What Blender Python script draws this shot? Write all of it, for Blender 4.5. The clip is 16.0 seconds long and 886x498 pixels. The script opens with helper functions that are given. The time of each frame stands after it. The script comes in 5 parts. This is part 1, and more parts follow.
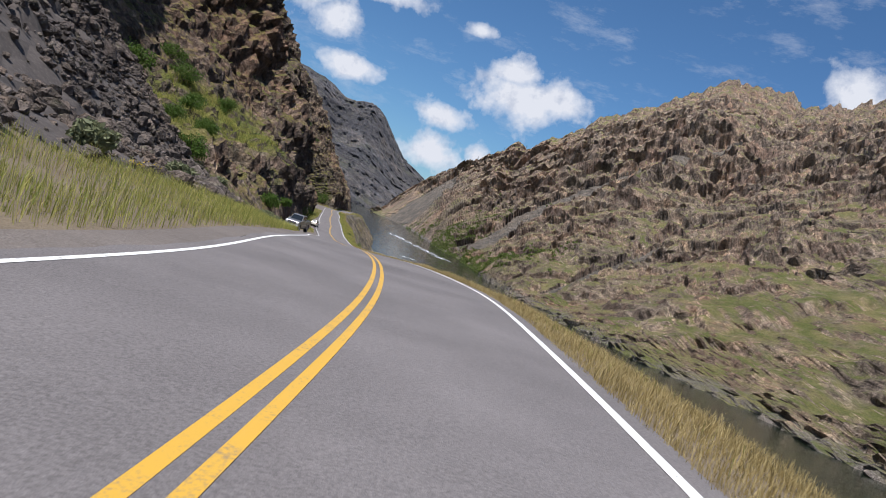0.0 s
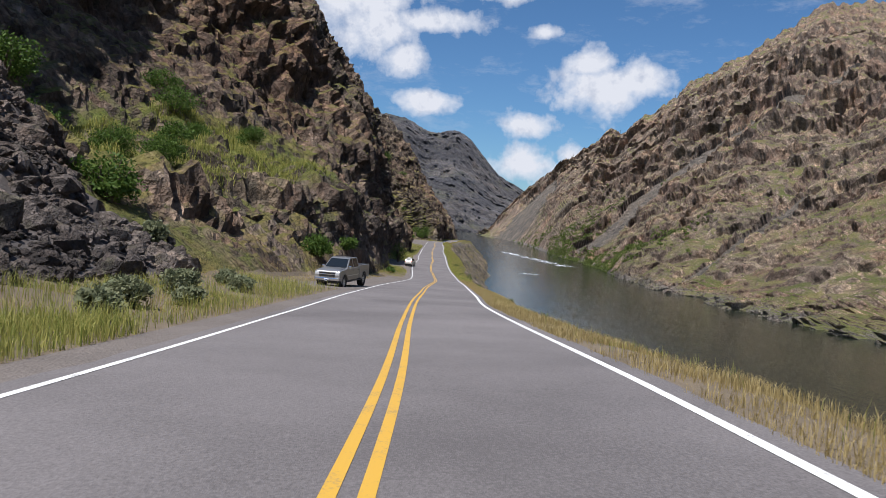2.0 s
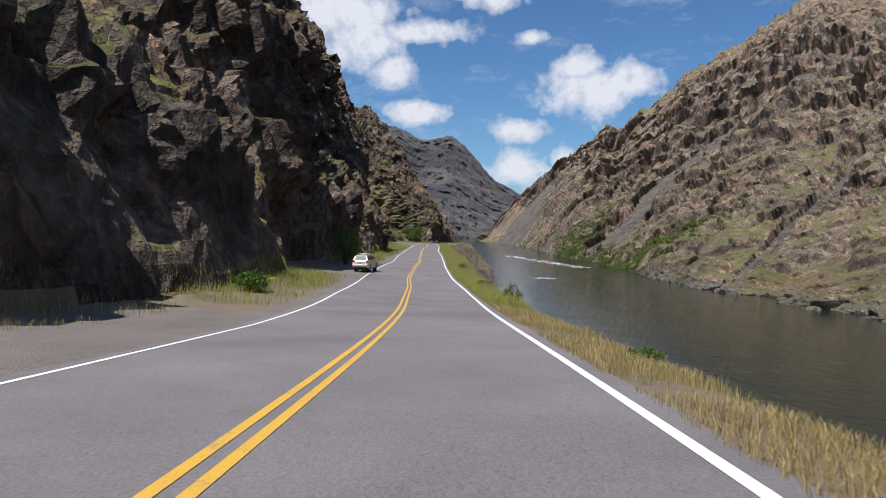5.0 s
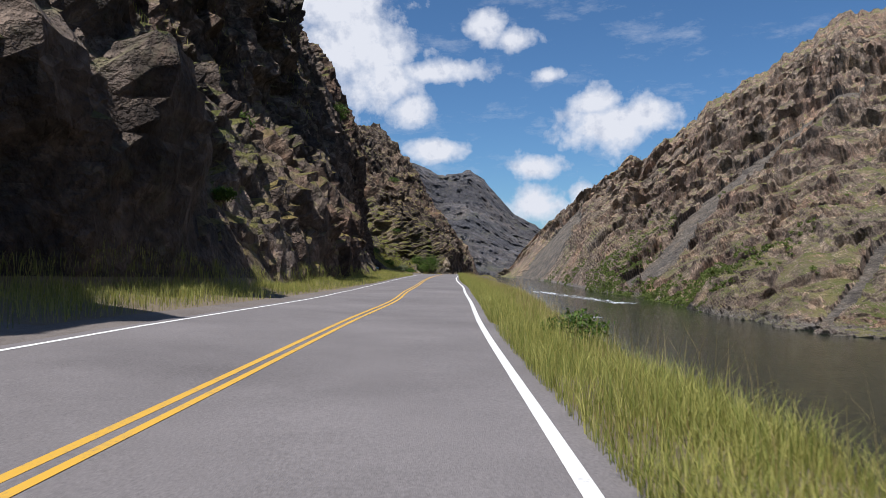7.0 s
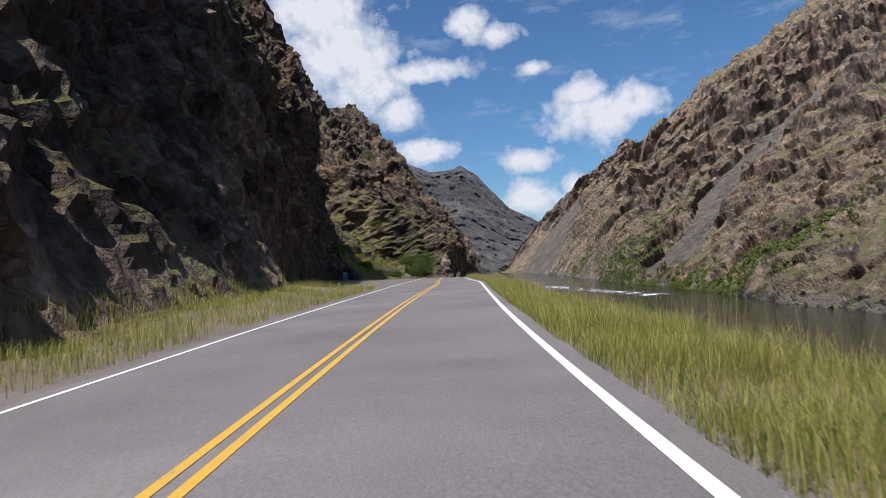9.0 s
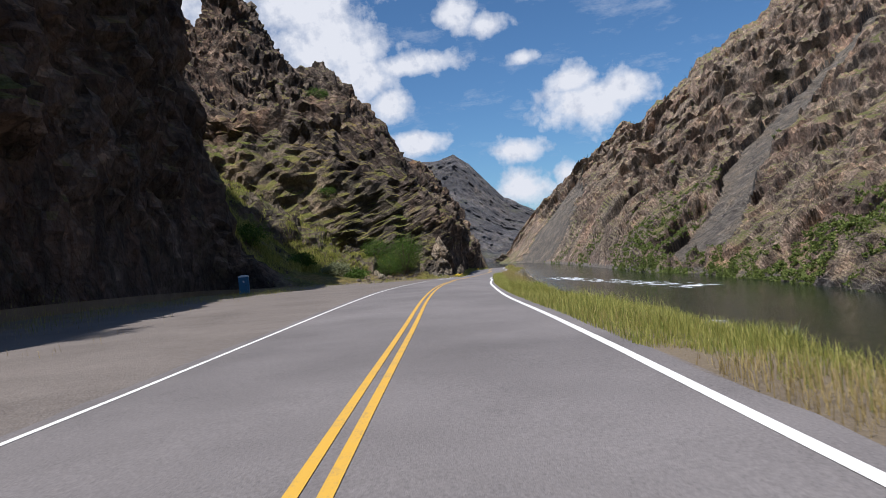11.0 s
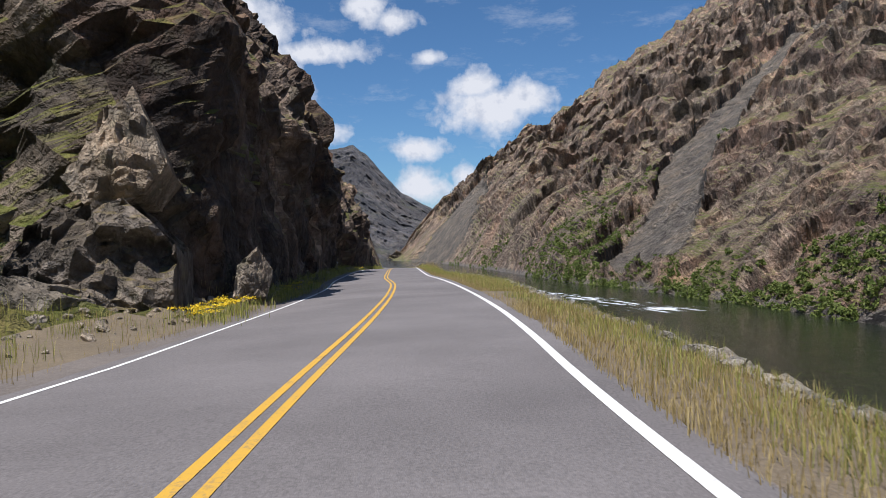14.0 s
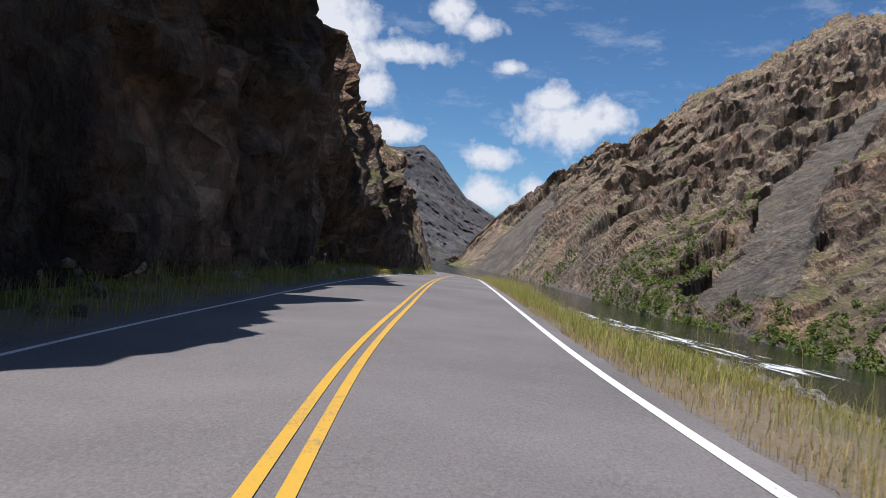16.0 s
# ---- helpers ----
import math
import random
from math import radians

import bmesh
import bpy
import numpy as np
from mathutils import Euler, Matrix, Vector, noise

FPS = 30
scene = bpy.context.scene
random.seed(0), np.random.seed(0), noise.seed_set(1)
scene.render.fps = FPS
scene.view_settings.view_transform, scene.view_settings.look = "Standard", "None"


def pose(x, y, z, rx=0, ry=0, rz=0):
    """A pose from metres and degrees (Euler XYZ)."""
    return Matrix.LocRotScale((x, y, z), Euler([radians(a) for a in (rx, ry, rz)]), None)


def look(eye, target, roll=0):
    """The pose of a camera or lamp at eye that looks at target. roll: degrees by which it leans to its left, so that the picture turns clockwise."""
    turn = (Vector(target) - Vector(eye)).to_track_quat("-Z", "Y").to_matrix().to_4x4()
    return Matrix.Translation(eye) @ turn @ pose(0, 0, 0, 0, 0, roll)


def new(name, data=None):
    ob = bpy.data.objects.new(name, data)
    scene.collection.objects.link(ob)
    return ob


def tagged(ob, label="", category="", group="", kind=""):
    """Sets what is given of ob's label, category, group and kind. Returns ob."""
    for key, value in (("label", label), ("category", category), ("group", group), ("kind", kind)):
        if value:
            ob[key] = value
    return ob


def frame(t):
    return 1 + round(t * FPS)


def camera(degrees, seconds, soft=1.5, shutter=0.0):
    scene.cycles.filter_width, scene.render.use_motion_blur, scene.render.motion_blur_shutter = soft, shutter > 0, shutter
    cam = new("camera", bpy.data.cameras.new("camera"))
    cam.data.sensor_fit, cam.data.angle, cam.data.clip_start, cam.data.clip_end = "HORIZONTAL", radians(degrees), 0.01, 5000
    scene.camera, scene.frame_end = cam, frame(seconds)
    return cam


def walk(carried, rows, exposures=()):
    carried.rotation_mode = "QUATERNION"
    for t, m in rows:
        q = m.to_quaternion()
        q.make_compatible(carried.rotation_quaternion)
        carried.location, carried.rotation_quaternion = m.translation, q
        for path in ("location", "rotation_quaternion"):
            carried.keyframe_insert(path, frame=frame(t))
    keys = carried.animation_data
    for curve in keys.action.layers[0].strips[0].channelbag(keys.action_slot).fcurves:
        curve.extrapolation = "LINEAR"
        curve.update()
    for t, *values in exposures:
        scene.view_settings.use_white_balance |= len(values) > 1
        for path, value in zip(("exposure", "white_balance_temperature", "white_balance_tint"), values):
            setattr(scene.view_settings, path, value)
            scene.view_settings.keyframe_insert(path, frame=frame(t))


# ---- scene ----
cam = camera(64.1, 16.0, soft=0.8, shutter=0.03)

PATH = [
    (0.0, pose(0.00, 0.00, 1.40, 87.86, -17.74, -0.00)),
    (0.5, pose(-0.30, 9.96, 1.22, 88.20, -18.25, 3.47)),
    (1.0, pose(-1.12, 19.84, 0.88, 88.28, -15.16, 6.51)),
    (1.5, pose(-2.14, 30.69, 0.34, 88.19, -9.04, 8.17)),
    (2.0, pose(-3.27, 41.20, -0.20, 87.80, -3.94, 8.80)),
    (2.5, pose(-4.95, 52.58, -1.00, 87.43, -0.49, 8.72)),
    (3.0, pose(-6.82, 63.98, -1.87, 87.59, -0.09, 8.72)),
    (3.5, pose(-8.71, 76.36, -2.70, 87.39, -0.21, 8.72)),
    (6.0, pose(-18.79, 150.62, -7.72, 90.12, -2.13, 8.73)),
    (6.5, pose(-21.52, 167.92, -8.37, 90.82, -3.49, 9.63)),
    (7.0, pose(-24.56, 185.82, -8.69, 91.53, -0.18, 10.16)),
    (7.5, pose(-27.63, 203.33, -8.75, 91.44, 2.40, 10.15)),
    (8.0, pose(-30.69, 219.91, -8.74, 91.50, 3.40, 9.96)),
    (10.5, pose(-47.20, 314.21, -8.56, 91.07, 4.17, 10.02)),
    (11.0, pose(-50.18, 332.22, -8.66, 90.81, 5.34, 9.58)),
    (11.5, pose(-52.92, 350.05, -8.78, 90.63, 7.87, 9.09)),
    (12.0, pose(-55.29, 367.54, -8.93, 90.75, 15.23, 8.05)),
    (12.5, pose(-57.23, 386.39, -9.18, 90.59, 20.63, 5.60)),
    (13.0, pose(-59.16, 404.95, -9.53, 90.19, 17.85, 3.32)),
    (13.5, pose(-60.31, 422.26, -9.89, 90.00, 12.67, 1.33)),
    (14.0, pose(-61.49, 437.65, -10.19, 90.05, 1.38, 0.91)),
    (14.5, pose(-62.08, 449.82, -10.30, 90.24, -6.50, 1.89)),
    (15.0, pose(-62.77, 460.58, -10.52, 90.25, -10.30, 3.23)),
    (15.5, pose(-63.66, 471.46, -10.68, 90.43, -9.81, 4.63)),
    (16.0, pose(-64.87, 482.93, -10.79, 90.43, -5.59, 5.62)),
]
walk(cam, PATH, [(0.0, 0.25, 6050, 13), (16.0, 0.25, 6050, 13)])

# ---------------------------------------------------------------- light
SUN_EL, SUN_AZ = radians(60), radians(203)      # azimuth clockwise from +y


class Nodes:
    """Small helper for node trees."""

    def __init__(self, tree):
        self.tree = tree
        tree.nodes.clear()

    def add(self, kind, **values):
        n = self.tree.nodes.new(kind)
        for k, v in values.items():
            if k in n.inputs:
                self.put(n.inputs[k], v)
            else:
                setattr(n, k, v)
        return n

    def put(self, socket, v):
        if isinstance(v, bpy.types.NodeSocket):
            self.tree.links.new(v, socket)
        else:
            socket.default_value = v

    def math(self, op, a, b=0.0, clamp=False):
        n = self.tree.nodes.new("ShaderNodeMath")
        n.operation, n.use_clamp = op, clamp
        self.put(n.inputs[0], a)
        self.put(n.inputs[1], b)
        return n.outputs[0]

    def vmath(self, op, a, b=(0, 0, 0)):
        n = self.tree.nodes.new("ShaderNodeVectorMath")
        n.operation = op
        self.put(n.inputs[0], a)
        self.put(n.inputs[1], b)
        return n

    def ramp(self, fac, *stops):
        n = self.tree.nodes.new("ShaderNodeValToRGB")
        self.put(n.inputs[0], fac)
        e = n.color_ramp.elements
        while len(e) < len(stops):
            e.new(0.5)
        for el, (p, c) in zip(e, stops):
            el.position = p
            el.color = (c, c, c, 1) if isinstance(c, (int, float)) else (*c, 1)
        return n.outputs[0]

    def mix(self, fac, a, b):
        n = self.tree.nodes.new("ShaderNodeMix")
        n.data_type = "RGBA"
        self.put(n.inputs[0], fac)
        for s, v in ((n.inputs[6], a), (n.inputs[7], b)):
            self.put(s, (*v, 1) if isinstance(v, tuple) and len(v) == 3 else v)
        return n.outputs[2]

    def noise(self, vec, scale, detail=6, rough=0.6, kind="FBM"):
        n = self.add("ShaderNodeTexNoise", Vector=vec, Scale=scale, Detail=detail, Roughness=rough)
        return n.outputs[0]


def build_world():
    w = bpy.data.worlds.new("sky")
    scene.world = w
    w.use_nodes = True
    N = Nodes(w.node_tree)
    out = N.add("ShaderNodeOutputWorld")
    bg = N.add("ShaderNodeBackground", Strength=0.057)
    sky = N.add("ShaderNodeTexSky")
    sky.sky_type, sky.sun_disc = "NISHITA", False
    sky.sun_elevation, sky.sun_rotation = SUN_EL, SUN_AZ
    sky.air_density, sky.dust_density, sky.ozone_density = 1.0, 0.3, 2.0
    co = N.add("ShaderNodeTexCoord").outputs["Generated"]
    d = N.vmath("NORMALIZE", co).outputs[0]
    # cumulus banks: azimuth, elevation, half widths (degrees)
    banks = [(3.0, 11.2, 4.4, 2.2), (2.0, 12.9, 2.4, 1.3), (5.6, 11.7, 2.4, 1.7), (-17.4, 17.4, 5.2, 3.8), (-15.6, 14.6, 4.2, 2.3),
             (-12.9, 12.6, 2.0, 1.6), (-10.6, 15.5, 4.2, 1.0), (-19.0, 20.6, 5.0, 3.0), (-10.8, 9.5, 3.0, 1.0), (-2.4, 8.1, 2.4, 1.0),
             (-6.6, 19.0, 1.7, 1.5), (-4.2, 18.1, 1.7, 1.1), (-1.5, 15.2, 1.5, .6), (-2.6, 5.0, 2.8, 1.6), (1.1, 5.8, 1.3, 1.1), (26.8, 17.2, 2.4, 2.0),
             (-30, 22, 9, 6), (45, 30, 10, 5), (-60, 35, 14, 7), (90, 28, 16, 6), (150, 30, 18, 7), (200, 40, 20, 8), (-110, 30, 18, 7), (20, 40, 10, 5)]
    sep = N.add("ShaderNodeSeparateXYZ", Vector=d)
    az = N.math("ARCTAN2", sep.outputs[0], sep.outputs[1])
    el = N.math("ARCSINE", sep.outputs[2])
    flat = N.add("ShaderNodeCombineXYZ", X=az, Y=el, Z=0.0).outputs[0]
    warp = N.add("ShaderNodeTexNoise", Vector=flat, Scale=14.0, Detail=5.0, Roughness=0.62)
    total = None
    for a, e, wa, we in banks:
        dx = N.math("DIVIDE", N.math("SUBTRACT", az, radians(a)), radians(wa))
        dy = N.math("DIVIDE", N.math("SUBTRACT", el, radians(e)), radians(we))
        r2 = N.math("ADD", N.math("MULTIPLY", dx, dx), N.math("MULTIPLY", dy, dy))
        g = N.math("POWER", 2.718, N.math("MULTIPLY", r2, -0.9))
        total = g if total is None else N.math("MAXIMUM", total, g)
    n1 = N.noise(flat, 22.0, 9, 0.60)
    n2 = N.noise(N.vmath("MULTIPLY", flat, (1, 2.6, 1)).outputs[0], 7.0, 8, 0.68)
    dens = N.math("ADD", total, N.math("MULTIPLY", N.math("SUBTRACT", n1, 0.5), 1.6))
    puff = N.ramp(dens, (0.34, 0.0), (0.52, 0.45), (0.85, 1.0))
    wisp = N.ramp(n2, (0.53, 0.0), (0.80, 0.5))
    mask = N.math("MAXIMUM", puff, wisp)
    shade = N.ramp(N.math("ADD", N.noise(flat, 40.0, 6, 0.6), N.math("MULTIPLY", total, 0.15)), (0.38, (7.4, 8.0, 9.2)), (0.60, (11.6, 11.7, 11.9)))
    N.put(bg.inputs[0], N.mix(mask, N.vmath("MULTIPLY", sky.outputs[0], (0.80, 1.12, 1.35)).outputs[0], shade))
    N.put(out.inputs[0], bg.outputs[0])


build_world()
sun = new("sun", bpy.data.lights.new("sun", "SUN"))
sun.data.energy, sun.data.angle, sun.data.color = 5.0, radians(0.5), (1.0, 0.95, 0.87)
to_sun = Vector((math.sin(SUN_AZ) * math.cos(SUN_EL), math.cos(SUN_AZ) * math.cos(SUN_EL), math.sin(SUN_EL)))
sun.matrix_world = look((0, 0, 200), Vector((0, 0, 200)) - to_sun)

# ---------------------------------------------------------------- numeric noise
RNG = np.random.default_rng(7)
TABLE = RNG.random(65536)


def cell(ix, iy, iz, seed=0):
    h = (ix * 73856093) ^ (iy * 19349663) ^ (iz * 83492791) ^ (seed * 2654435)
    h = (h ^ (h >> 13)) * 1274126177
    return TABLE[(h ^ (h >> 16)) & 65535]


def vnoise(p, seed=0):
    """Value noise, 0 to 1, at points p (n, 3)."""
    i = np.floor(p).astype(np.int64)
    f = p - i
    f = f * f * f * (f * (f * 6 - 15) + 10)
    r = 0
    for dx in (0, 1):
        for dy in (0, 1):
            for dz in (0, 1):
                w = (f[:, 0] if dx else 1 - f[:, 0]) * (f[:, 1] if dy else 1 - f[:, 1]) * (f[:, 2] if dz else 1 - f[:, 2])
                r = r + w * cell(i[:, 0] + dx, i[:, 1] + dy, i[:, 2] + dz, seed)
    return r


def fbm(p, octaves=5, gain=0.5, seed=0):
    a, s, t = 1.0, 0, 0
    for k in range(octaves):
        s = s + a * (vnoise(p * 2 ** k + 17.3 * k, seed + k) - 0.5)
        t += a
        a *= gain
    return s / t * 2


def ridged(p, octaves=5, gain=0.55, seed=0):
    a, s, t = 1.0, 0, 0
    for k in range(octaves):
        n = 1 - abs(vnoise(p * 2.03 ** k + 9.1 * k, seed + k) * 2 - 1)
        s = s + a * n
        t += a
        a *= gain
    return s / t - 0.5


def blocks(p, seed=0, sharp=60.0):
    """Broken rock: each cell has its own height and a tilted face, with worn cracks between."""
    i = np.floor(p).astype(np.int64)
    ds, vs = [], []
    for dx in (-1, 0, 1):
        for dy in (-1, 0, 1):
            for dz in (-1, 0, 1):
                c = i + (dx, dy, dz)
                o = np.stack([cell(c[:, 0], c[:, 1], c[:, 2], seed + k) for k in (11, 12, 13)], 1)
                q = p - (c + o)
                ds.append((q * q).sum(1))
                tilt = np.stack([cell(c[:, 0], c[:, 1], c[:, 2], seed + k) for k in (14, 15, 16)], 1) - 0.5
                vs.append(cell(c[:, 0], c[:, 1], c[:, 2], seed + 17) - 0.5 + (q * tilt).sum(1) * 1.3)
    d, v = np.stack(ds), np.stack(vs)
    w = np.exp(-sharp * (d - d.min(0)))
    first = np.partition(d, 1, axis=0)[:2]
    crack = np.clip((np.sqrt(first[1]) - np.sqrt(first[0])) / 0.16, 0, 1)
    return (w * v).sum(0) / w.sum(0) - 0.14 * (1 - crack) ** 2


def ledges(p, seed=0, edge=0.10):
    """Outcrops: raised patches with steep edges."""
    n = fbm(p, 4, gain=.55, seed=seed)
    t = np.clip(n / edge * .5 + .5, 0, 1)
    return t * t * (3 - 2 * t) - .5


# ---------------------------------------------------------------- plan of the road
ROAD_Y = np.array([-273.6, -182.4, -91.2, -45.6, 0, 12, 24, 36, 48, 60, 72, 84, 96, 108, 120, 132, 144, 156, 168, 180, 192, 204, 216, 228, 240, 252, 264, 276, 288, 300, 312, 324, 336, 348, 360, 372, 384, 396, 408, 420, 432, 444, 456, 468, 480, 492, 504, 520, 560, 600, 640, 700, 760, 866, 1026, 1368], float)
ROAD_X = np.array([-48.85, -25.14, -8.51, -3.98, -0.87, -0.85, -1.66, -3.02, -4.81, -7.01, -9.07, -10.9, -12.77, -14.45, -16.08, -17.79, -19.71, -21.9, -24.11, -26.52, -28.54, -30.48, -32.17, -34.42, -36.42, -38.53, -40.55, -42.46, -44.23, -45.88, -47.58, -49.76, -51.82, -53.78, -55.78, -57.59, -59.11, -60.26, -61.5, -62.03, -62.7, -63.29, -63.7, -64.3, -65.23, -66.78, -67.8, -69.08, -71.75, -74.4, -77.6, -85.5, -101, -138, -200, -340], float)
EDGE_RY = np.array([-270, 0, 12, 24, 36, 48, 60, 72, 84, 96, 108, 120, 132, 144, 156, 168, 180, 192, 204, 216, 228, 240, 252, 264, 276, 288, 300, 312, 324, 336, 348, 360, 372, 384, 396, 408, 420, 432, 444, 456, 468, 480, 492, 504, 560, 1400], float)
EDGE_R = np.array([3.49, 3.28, 3.27, 3.69, 3.5, 3.25, 3.22, 3.07, 3.35, 3.54, 3.55, 3.5, 3.45, 3.45, 3.69, 3.82, 3.9, 3.82, 3.64, 3.39, 3.62, 3.69, 3.59, 3.48, 3.46, 3.46, 3.4, 3.37, 3.29, 3.31, 3.32, 3.3, 3.48, 3.54, 3.61, 3.46, 3.36, 3.42, 3.28, 3.38, 3.28, 3.17, 3.27, 3.31, 3.47, 3.45], float)
EDGE_LY = np.array([-270, 0, 12, 24, 36, 48, 60, 72, 84, 96, 108, 120, 132, 144, 156, 168, 180, 192, 204, 216, 228, 240, 252, 264, 276, 288, 300, 312, 324, 336, 348, 360, 372, 384, 396, 408, 420, 432, 444, 456, 468, 480, 492, 504, 560, 1400], float)
EDGE_L = np.array([3.54, 2.99, 3.06, 3.59, 3.51, 3.48, 3.51, 3.51, 3.56, 3.62, 3.59, 3.54, 3.6, 3.5, 3.6, 3.75, 3.75, 3.75, 3.6, 3.6, 3.75, 3.84, 3.6, 3.54, 3.56, 3.59, 3.78, 4.04, 3.99, 3.75, 3.61, 3.49, 3.45, 3.43, 3.38, 3.33, 3.17, 3.14, 3.43, 3.74, 3.85, 3.96, 3.96, 3.84, 3.57, 3.54], float)
BANK_Y = np.array([-273.6, -91.2, 50.2, 86.6, 342, 373.9, 433.2, 449.2, 485.6, 506.2, 1368], float)
BANK_S = np.array([0, .05, .05, 0, 0, -.04, -.04, .04, .045, .015, 0], float)
HIGH_Y = np.array([-273.6, -91.2, 0, 20.5, 41, 63.8, 76.4, 114, 150.5, 168.7, 184.7, 218.9, 314.6, 387.6, 437.8, 483.4, 520, 560, 600, 640, 720, 866, 1368], float)
HIGH_Z = np.array([2.28, 1.14, 0, -0.55, -1.6, -3.26, -4.1, -6.73, -9.12, -9.8, -10.08, -10.15, -9.96, -10.6, -11.61, -12.2, -12.4, -13.2, -14.3, -15.4, -17, -19, -22], float)
RISE_Y = np.array([137, 155, 200, 213, 232], float)
RISE_S = np.array([0, .075, .075, .045, 0], float)
WATER = -31.66
S = 2.28                                        # metres to a unit of the plan of the canyon
SINK = -1.79                                    # its zero below the road's


def smooth_curve(xs, ys):
    """A cubic through the points (finite-difference tangents)."""
    m = np.gradient(ys, xs)

    def f(x):
        x = np.asarray(x, float)
        k = np.clip(np.searchsorted(xs, x) - 1, 0, len(xs) - 2)
        h = xs[k + 1] - xs[k]
        t = (x - xs[k]) / h
        return ((2 * t ** 3 - 3 * t ** 2 + 1) * ys[k] + (t ** 3 - 2 * t ** 2 + t) * h * m[k]
                + (-2 * t ** 3 + 3 * t ** 2) * ys[k + 1] + (t ** 3 - t ** 2) * h * m[k + 1])
    return f


road_x, road_z = smooth_curve(ROAD_Y, ROAD_X), smooth_curve(HIGH_Y, HIGH_Z)


def road_frame(y):
    """Centre of the road and the unit vector to its right, at y."""
    y = np.asarray(y, float)
    dx = (road_x(y + .5) - road_x(y - .5))
    n = np.hypot(dx, 1)
    return road_x(y), road_z(y), 1 / n, -dx / n


def edge_right(y):
    return smooth_curve(EDGE_RY, EDGE_R)(y)


def edge_left(y):
    return -smooth_curve(EDGE_LY, EDGE_L)(y)


def cross_fall(y, off):
    """How far the banked road lies over its centre, off metres to the right."""
    rise = np.interp(y, RISE_Y, RISE_S) * np.clip(-np.asarray(off), 0, 9)
    return np.interp(y, BANK_Y, BANK_S) * np.clip(off, np.where(np.asarray(y) < 137, 0, -9), 9) + rise


def beside(y, off, up=0.0):
    """A place off metres to the right of the centre line."""
    x, z, rx, ry = road_frame(y)
    return Vector((float(x + rx * off), float(y + ry * off), float(z + up + cross_fall(y, off))))


# ---------------------------------------------------------------- mesh helpers
def mesh_from(name, verts, faces, mats, smooth=True, face_mats=None):
    me = bpy.data.meshes.new(name)
    me.from_pydata([tuple(map(float, v)) for v in verts], [], [tuple(map(int, f)) for f in faces])
    for m in mats:
        me.materials.append(m)
    if face_mats is not None:
        me.polygons.foreach_set("material_index", np.asarray(face_mats, np.int32))
    me.polygons.foreach_set("use_smooth", [smooth] * len(me.polygons))
    me.update()
    return me


def grid_faces(rows, cols):
    i, j = np.meshgrid(np.arange(rows - 1), np.arange(cols - 1), indexing="ij")
    a = (i * cols + j).ravel()
    return np.stack([a, a + 1, a + cols + 1, a + cols], 1)


def sheet(name, P, mats, smooth=True, face_mats=None, flip=False):
    """A grid of points (rows, cols, 3) as one mesh."""
    r, c, _ = P.shape
    f = grid_faces(r, c)
    if flip:
        f = f[:, ::-1]
    return mesh_from(name, P.reshape(-1, 3), f, mats, smooth, face_mats)


def normals_of(P):
    du = np.gradient(P, axis=0)
    dv = np.gradient(P, axis=1)
    n = np.cross(du, dv)
    return n / np.maximum(np.linalg.norm(n, axis=2, keepdims=True), 1e-9)


def part(name, bm, material, parent, label="", smooth=False):
    me = bpy.data.meshes.new(name)
    bm.to_mesh(me)
    bm.free()
    me.materials.append(material)
    if smooth:
        me.polygons.foreach_set("use_smooth", [True] * len(me.polygons))
    ob = new(name, me)
    ob.parent = parent
    if label:
        tagged(ob, label)
    return ob


# ---------------------------------------------------------------- materials
def material(name):
    m = bpy.data.materials.new(name)
    m.use_nodes = True
    N = Nodes(m.node_tree)
    out = N.add("ShaderNodeOutputMaterial")
    b = N.add("ShaderNodeBsdfPrincipled")
    N.put(out.inputs[0], b.outputs[0])
    return m, N, b


def bump(N, b, height, strength=0.5, distance=0.1):
    n = N.add("ShaderNodeBump", Strength=strength, Distance=distance, Height=height)
    N.put(b.inputs["Normal"], n.outputs[0])


def plain(name, color, rough=0.5, metal=0.0, spot=0.0, scale=20.0):
    m, N, b = material(name)
    co = N.add("ShaderNodeTexCoord").outputs["Object"]
    if spot:
        n = N.noise(co, scale, 5)
        lo = tuple(c * (1 - spot) for c in color)
        hi = tuple(min(1, c * (1 + spot)) for c in color)
        N.put(b.inputs["Base Color"], N.ramp(n, (0.3, lo), (0.7, hi)))
    else:
        b.inputs["Base Color"].default_value = (*color, 1)
    b.inputs["Roughness"].default_value, b.inputs["Metallic"].default_value = rough, metal
    return m


